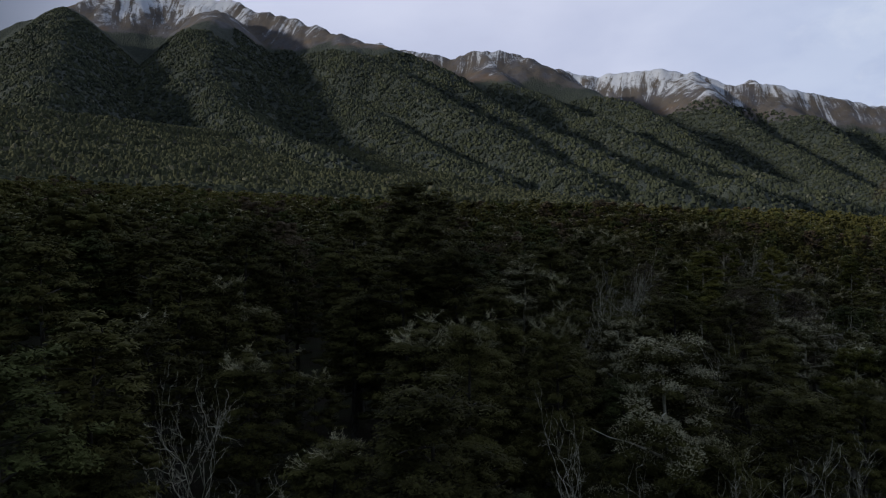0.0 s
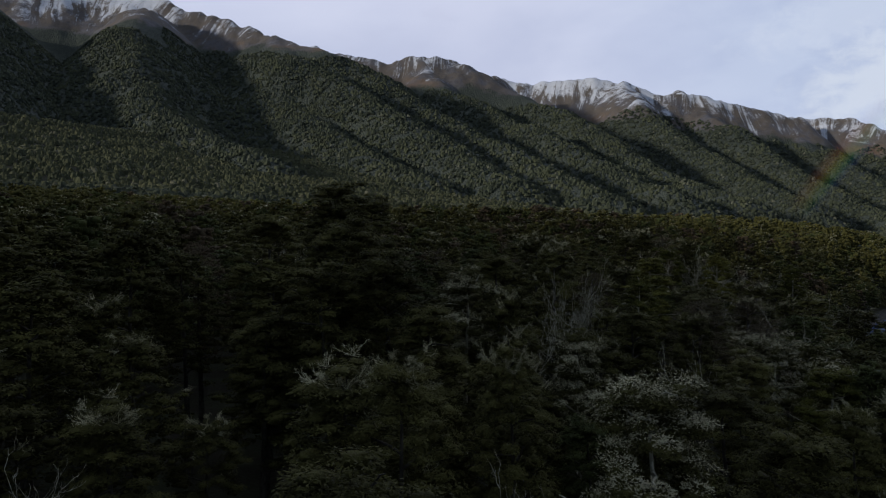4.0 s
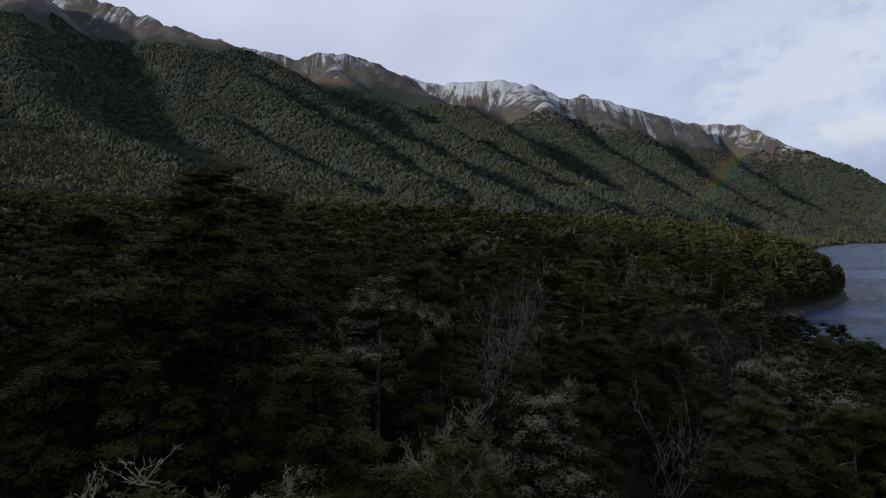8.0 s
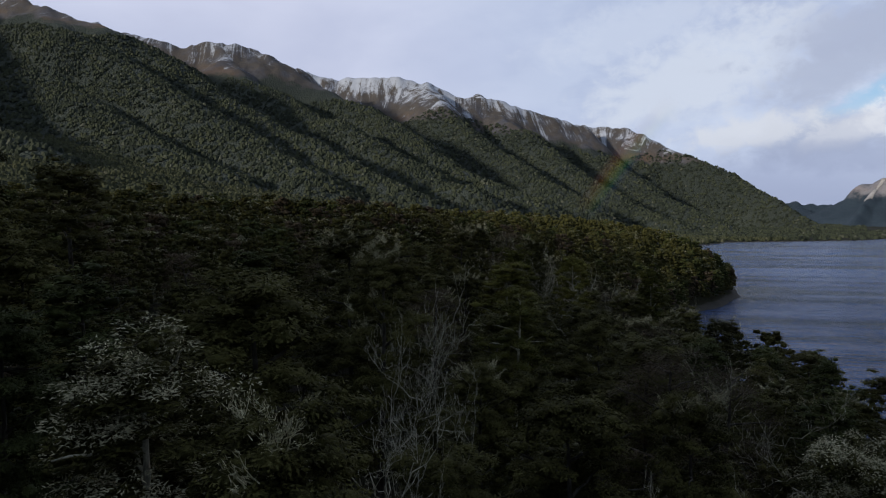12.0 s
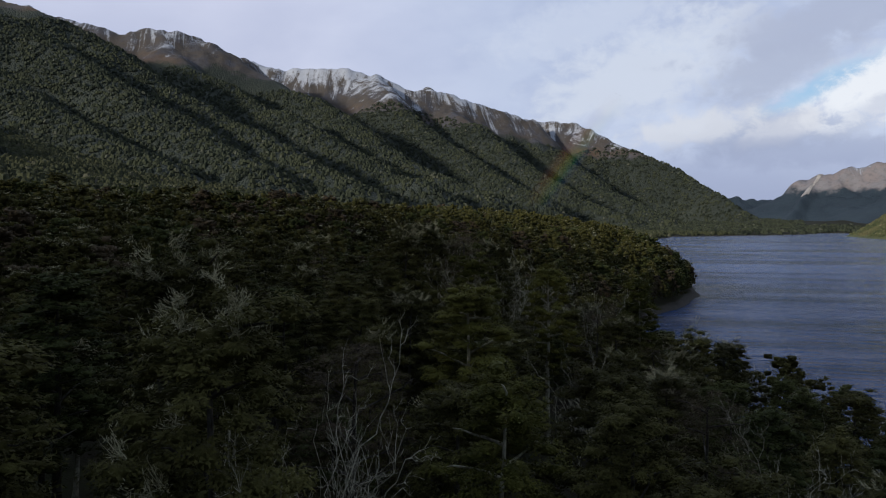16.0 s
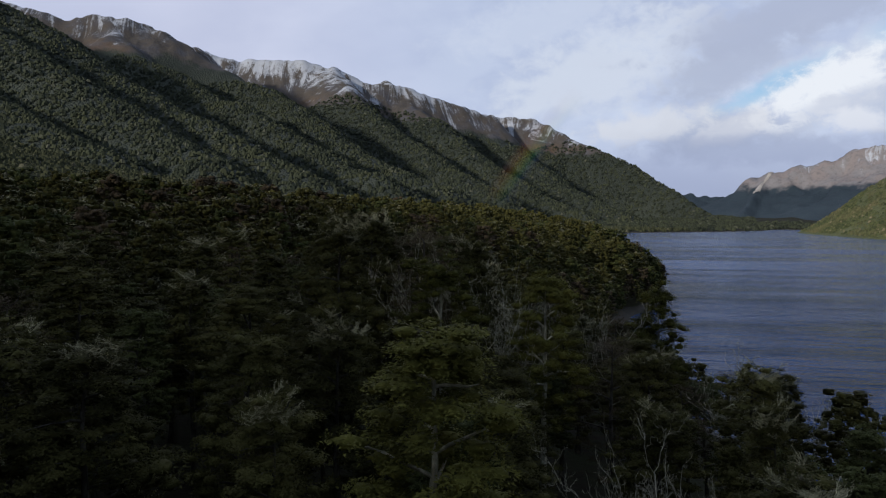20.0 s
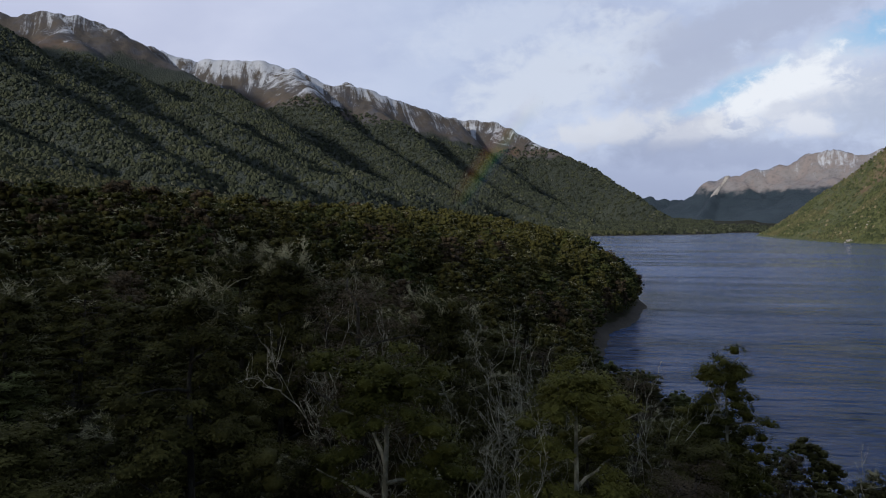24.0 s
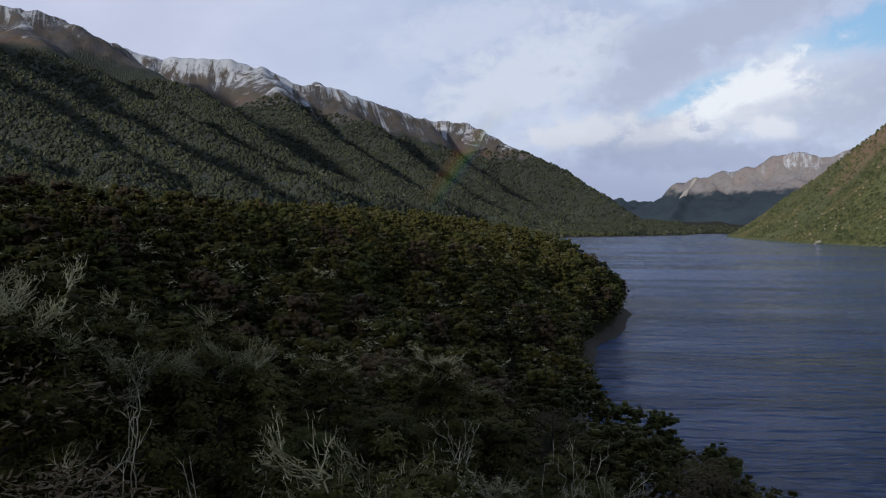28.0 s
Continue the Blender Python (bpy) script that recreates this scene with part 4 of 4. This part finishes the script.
def build_forest():
    rng = np.random.RandomState(11)
    for (kind, _), rows in MARKED.items():
        for k, x, y, top, spread in rows:
            ground = float(land(np.array([x]), np.array([y]))[0][0])
            plant(kind, k, x, y, ground, top, rng.uniform(0, 360), spread)
    # a jittered lattice of trees over all the near land
    step = 6.5
    gx, gy = np.meshgrid(np.arange(-330, 330, step), np.arange(-60, 480, step))
    x = (gx + rng.uniform(-0.42, 0.42, gx.shape) * step + (np.arange(gx.shape[0]) % 2)[:, None] * step / 2).ravel()
    y = (gy + rng.uniform(-0.42, 0.42, gy.shape) * step).ravel()
    # a closer fringe along the shore of the point
    sx, sy = np.meshgrid(np.arange(110, 330, 3.6), np.arange(165, 400, 3.6))
    sx, sy = (sx + rng.uniform(-1, 1, sx.shape)).ravel(), (sy + rng.uniform(-1, 1, sy.shape)).ravel()
    edge = inland(sx, sy)
    fringe = (edge > 2.6) & (edge < 5.6)
    x, y = np.r_[x, sx[fringe]], np.r_[y, sy[fringe]]
    z, which, d = land(x, y)
    away = from_flight(x, y)
    marks = np.array([row[1:3] for rows in MARKED.values() for row in rows])
    clear = np.min(np.hypot(x[:, None] - marks[:, 0], y[:, None] - marks[:, 1]), axis=1) > 2.6
    ok = (d > 2.6) & clear & (which == 0) & (np.hypot(x - 30, y - 70) < 430)
    x, y, z, d, away = (v[ok] for v in (x, y, z, d, away))
    stand = 0.5 + fractal(x, y, 60.0, 3)
    tall = 9.6 + 7.4 * rng.rand(len(x)) ** 0.7 + 3.5 * (stand - 0.5) - 1.2 * np.exp(-d / 10) - 4.5 * np.exp(-(d / 5) ** 2) - 1.8 * np.exp(-d / 32) * np.clip((165 - y) / 30, 0, 1)
    nearest = np.argmin(np.hypot(x[:, None] - FLIGHT[None, :, 0], y[:, None] - FLIGHT[None, :, 1]), axis=1)
    tall = np.minimum(tall, np.where(away < 9, FLIGHT[nearest, 2] - 3.0 - z, 99))
    # paler trees towards the point, partly in place of light; few at the start
    dice = rng.rand(len(x)) * (1.0 - 0.45 * np.clip((y - 95) / 40, 0, 1) * np.clip((230 - away) / 60, 0, 1)) * (1.0 + 0.3 * np.clip((50 - y) / 40, 0, 1))
    pale = fractal(x, y, 45.0, 2)
    kinds = np.select([dice < 0.008 + 0.03 * np.clip(pale, 0, 1), dice < 0.035, dice < 0.24, dice < 0.34, dice < 0.40], ["grey", "bare", "tipped", "olive", "brown"], "green")
    # olive near the shore: its brighter green stands in for light on those trees
    kinds = np.where((d < 45) & (dice > 0.8), "olive", kinds)
    ahead = (y > 0.5 * x - 2) & (x > -0.75 * (y + 8)) & (y > 5)
    order = np.argsort(np.where(ahead, away, 1e6))
    single = np.zeros(len(x), bool)
    single[order[:270]] = True
    for n in np.flatnonzero(single):
        kind = str(kinds[n])
        plant(kind, int(rng.randint(0, 4 if kind == "bare" else 6)), x[n], y[n], z[n], z[n] + max(tall[n], 7.0), rng.uniform(0, 360), rng.uniform(0.98, 1.32), away[n] < 17)
    rest = np.flatnonzero(~single)
    middle = rest[(away[rest] < 62) & ahead[rest]]
    third = rest[(away[rest] >= 62) & (away[rest] < 150) & ahead[rest]]
    outer = np.setdiff1d(rest, np.r_[middle, third])
    outer = outer[ahead[outer] | (rng.rand(len(outer)) < 0.3)]
    return (x, y, z, tall, kinds), middle, third, outer


near_trees, middle, third, outer = build_forest()


def sown(name, templates, rows, material, label):
    """Many trees in one mesh: rows of (template, x, y, z, wide, tall, turn)."""
    verts, faces, smooth, count = [], [], [], 0
    for k, x, y, z, wide, tall, turn in rows:
        v, f, rounded = templates[int(k)]
        c, s = math.cos(turn), math.sin(turn)
        verts.append(np.c_[(v[:, 0] * c - v[:, 1] * s) * wide + x, (v[:, 0] * s + v[:, 1] * c) * wide + y, v[:, 2] * tall + z])
        faces.append(f + count)
        smooth.append(rounded)
        count += len(v)
    if verts:
        me = mesh_from(name, np.concatenate(verts), np.concatenate(faces), [material], None, np.concatenate(smooth))
        tagged(new(name, me), label, "forest", kind="stuff")


def thin_crown(k, per, long, wide, share, tufted=0.0, body=0.0, swell=1.0):
    rng = np.random.RandomState(40 + k)
    pads = VARIANTS[k % 6][2]
    pads = [pads[i] for i in rng.permutation(len(pads))[: int(len(pads) * share)]]
    pads = [(at, a, size * swell) for at, a, size in pads]
    leaves = crown_of(rng, pads, per, long, wide, tufted)
    return leafy(leaves, clumps_of(rng, pads, body, 5, 2)) if body else (*leaves, np.zeros(len(leaves[1]), bool))


def build_far_forest():
    rng = np.random.RandomState(23)
    x, y, z, tall, kinds = near_trees
    mid = [thin_crown(k, 14, 0.28, 0.16, 0.75, body=0.9, swell=1.1) for k in range(6)]
    mid_grey = [thin_crown(k, 22, 0.34, 0.05, 0.15, 0.4) for k in range(6)]
    next_ = [thin_crown(k, 7, 0.46, 0.28, 0.5, body=0.95, swell=1.35) for k in range(6)]
    next_grey = [thin_crown(k, 12, 0.55, 0.11, 0.16, 0.4) for k in range(6)]
    poor = [thin_crown(k, 3, 0.7, 0.45, 0.32, body=0.95, swell=1.7) for k in range(6)]
    for kind, leaves, label in (("green", leaf_green, "dark green beech crowns crowding the slope over the lake"),
                                ("olive", leaf_olive, "yellowish olive beech crowns between darker trees"),
                                ("brown", leaf_brown, "thin russet tree crowns between darker trees"),
                                ("grey", leaf_grey, "pale grey lichen-hung twiggy crowns in the forest")):
        def row(n):
            size = max(tall[n], 6.5) / 15.4
            return rng.randint(0, 6), x[n], y[n], z[n], size * rng.uniform(1.1, 1.45), size * 0.97, rng.uniform(0, 6.28)
        lichened = np.isin(kinds, ["grey", "bare", "tipped"])
        same = lichened if kind == "grey" else (kinds == kind) | (lichened & (kind == "green"))
        sown("forest_canopy", mid_grey if kind == "grey" else mid, [row(n) for n in middle if same[n]], leaves, label)
        sown("forest_canopy", next_grey if kind == "grey" else next_, [row(n) for n in third if same[n]], leaves, label)
        sown("forest_canopy", next_grey if kind == "grey" else poor, [row(n) for n in outer if same[n]], leaves, label)
    # the fan and the foot of the range, out to where crowns are specks
    def scatter(count, near, far, az0, az1):
        r = np.sqrt(rng.uniform(near**2, far**2, count))
        a = np.radians(rng.uniform(az0, az1, count))
        return 30 + r * np.sin(a), 70 + r * np.cos(a)
    def domes(name, px, py, pz, wide, tall, sides, levels, material, label):
        """Rounded, uneven crowns, closed at the top: many at once."""
        n = len(px)
        a = np.arange(sides) * 2 * math.pi / sides
        spin = rng.uniform(0, 6.28, (n, 1, 1))
        rings = np.linspace(0, 0.9 if levels > 1 else 1, levels + (levels < 2))[:levels]
        radius = np.sqrt(1 - rings**2.4)[None, :, None] * wide[:, None, None] * rng.uniform(0.72, 1.25, (n, levels, sides))
        up = (rings[None, :, None] + rng.uniform(-0.10, 0.16, (n, levels, sides))) * tall[:, None, None]
        body = np.stack([px[:, None, None] + radius * np.cos(a + spin), py[:, None, None] + radius * np.sin(a + spin), pz[:, None, None] + up], -1)
        tip = np.stack([px + rng.normal(0, 0.25, n) * wide, py + rng.normal(0, 0.25, n) * wide, pz + tall * rng.uniform(0.9, 1.15, n)], -1)
        verts = np.concatenate([body.reshape(n, -1, 3), tip[:, None]], 1)
        per = levels * sides + 1
        i = np.arange(levels * sides).reshape(levels, sides)
        j = np.roll(i, -1, axis=1)
        f = [np.stack([i[:-1], j[:-1], j[1:]], -1).reshape(-1, 3), np.stack([i[:-1], j[1:], i[1:]], -1).reshape(-1, 3),
             np.stack([i[-1], j[-1], np.full(sides, per - 1)], -1)]
        faces = (np.concatenate(f)[None] + per * np.arange(n)[:, None, None]).reshape(-1, 3)
        tagged(new(name, mesh_from(name, verts.reshape(-1, 3), faces, [material], None, False)), label, "forest", kind="stuff")

    # count, nearest, furthest, bearing from and to, wide, tall, sides, levels, land, leaves
    for count, near, far, az0, az1, wide, tall_, sides, levels, lands, leaves, label in (
            (6500, 330, 760, -46, 60, 4.3, 8.0, 6, 3, (0, 1), canopy_mat, "endless dark green beech forest on the valley floor"),
            (34000, 740, 2100, -46, 62, 4.6, 6.5, 6, 2, (0,), lit_fan_mat, "forest on the fan below the mountains, painted paler olive as if sunlit"),
            (82000, 740, 3300, -40, 63, 6.0, 7.0, 5, 2, (1,), canopy_mat, "dark beech forest clothing the mountain spurs"),
            (9000, 2050, 3300, 20, 63, 6.5, 7.0, 5, 2, (0,), canopy_mat, "dark green forest on the flat at the head of the lake"),
            (26000, 3300, 4700, 4, 52, 9.0, 9.0, 5, 1, (0, 1), canopy_mat, "dark beech forest on the furthest spurs of the range"),
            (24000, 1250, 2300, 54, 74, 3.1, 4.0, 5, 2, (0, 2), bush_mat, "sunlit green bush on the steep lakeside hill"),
            (5000, 250, 1500, 62, 314, 5.0, 9.0, 5, 2, (0, 1), canopy_mat, "dark green beech forest round the lake")):
        fx, fy = scatter(count, near, far, az0, az1)
        fz, which, d = land(fx, fy)
        open_ground = fractal(fx, fy, 110.0, 4) + 0.0003 * (fz - 200) > -0.02
        ok = (d > 5) & np.isin(which, lands) & (fz + 0.1 * fx < 735 + 160 * fractal(fx, fy, 260.0, 4)) & ~(open_ground & (which == 2) & (rng.rand(count) < 0.7))
        fx, fy, fz = fx[ok], fy[ok], fz[ok]
        size = rng.uniform(0.65, 1.35, len(fx))
        domes("far_forest", fx, fy, fz - 1.0, wide * size, tall_ * size, sides, levels, leaves, label)


build_far_forest()
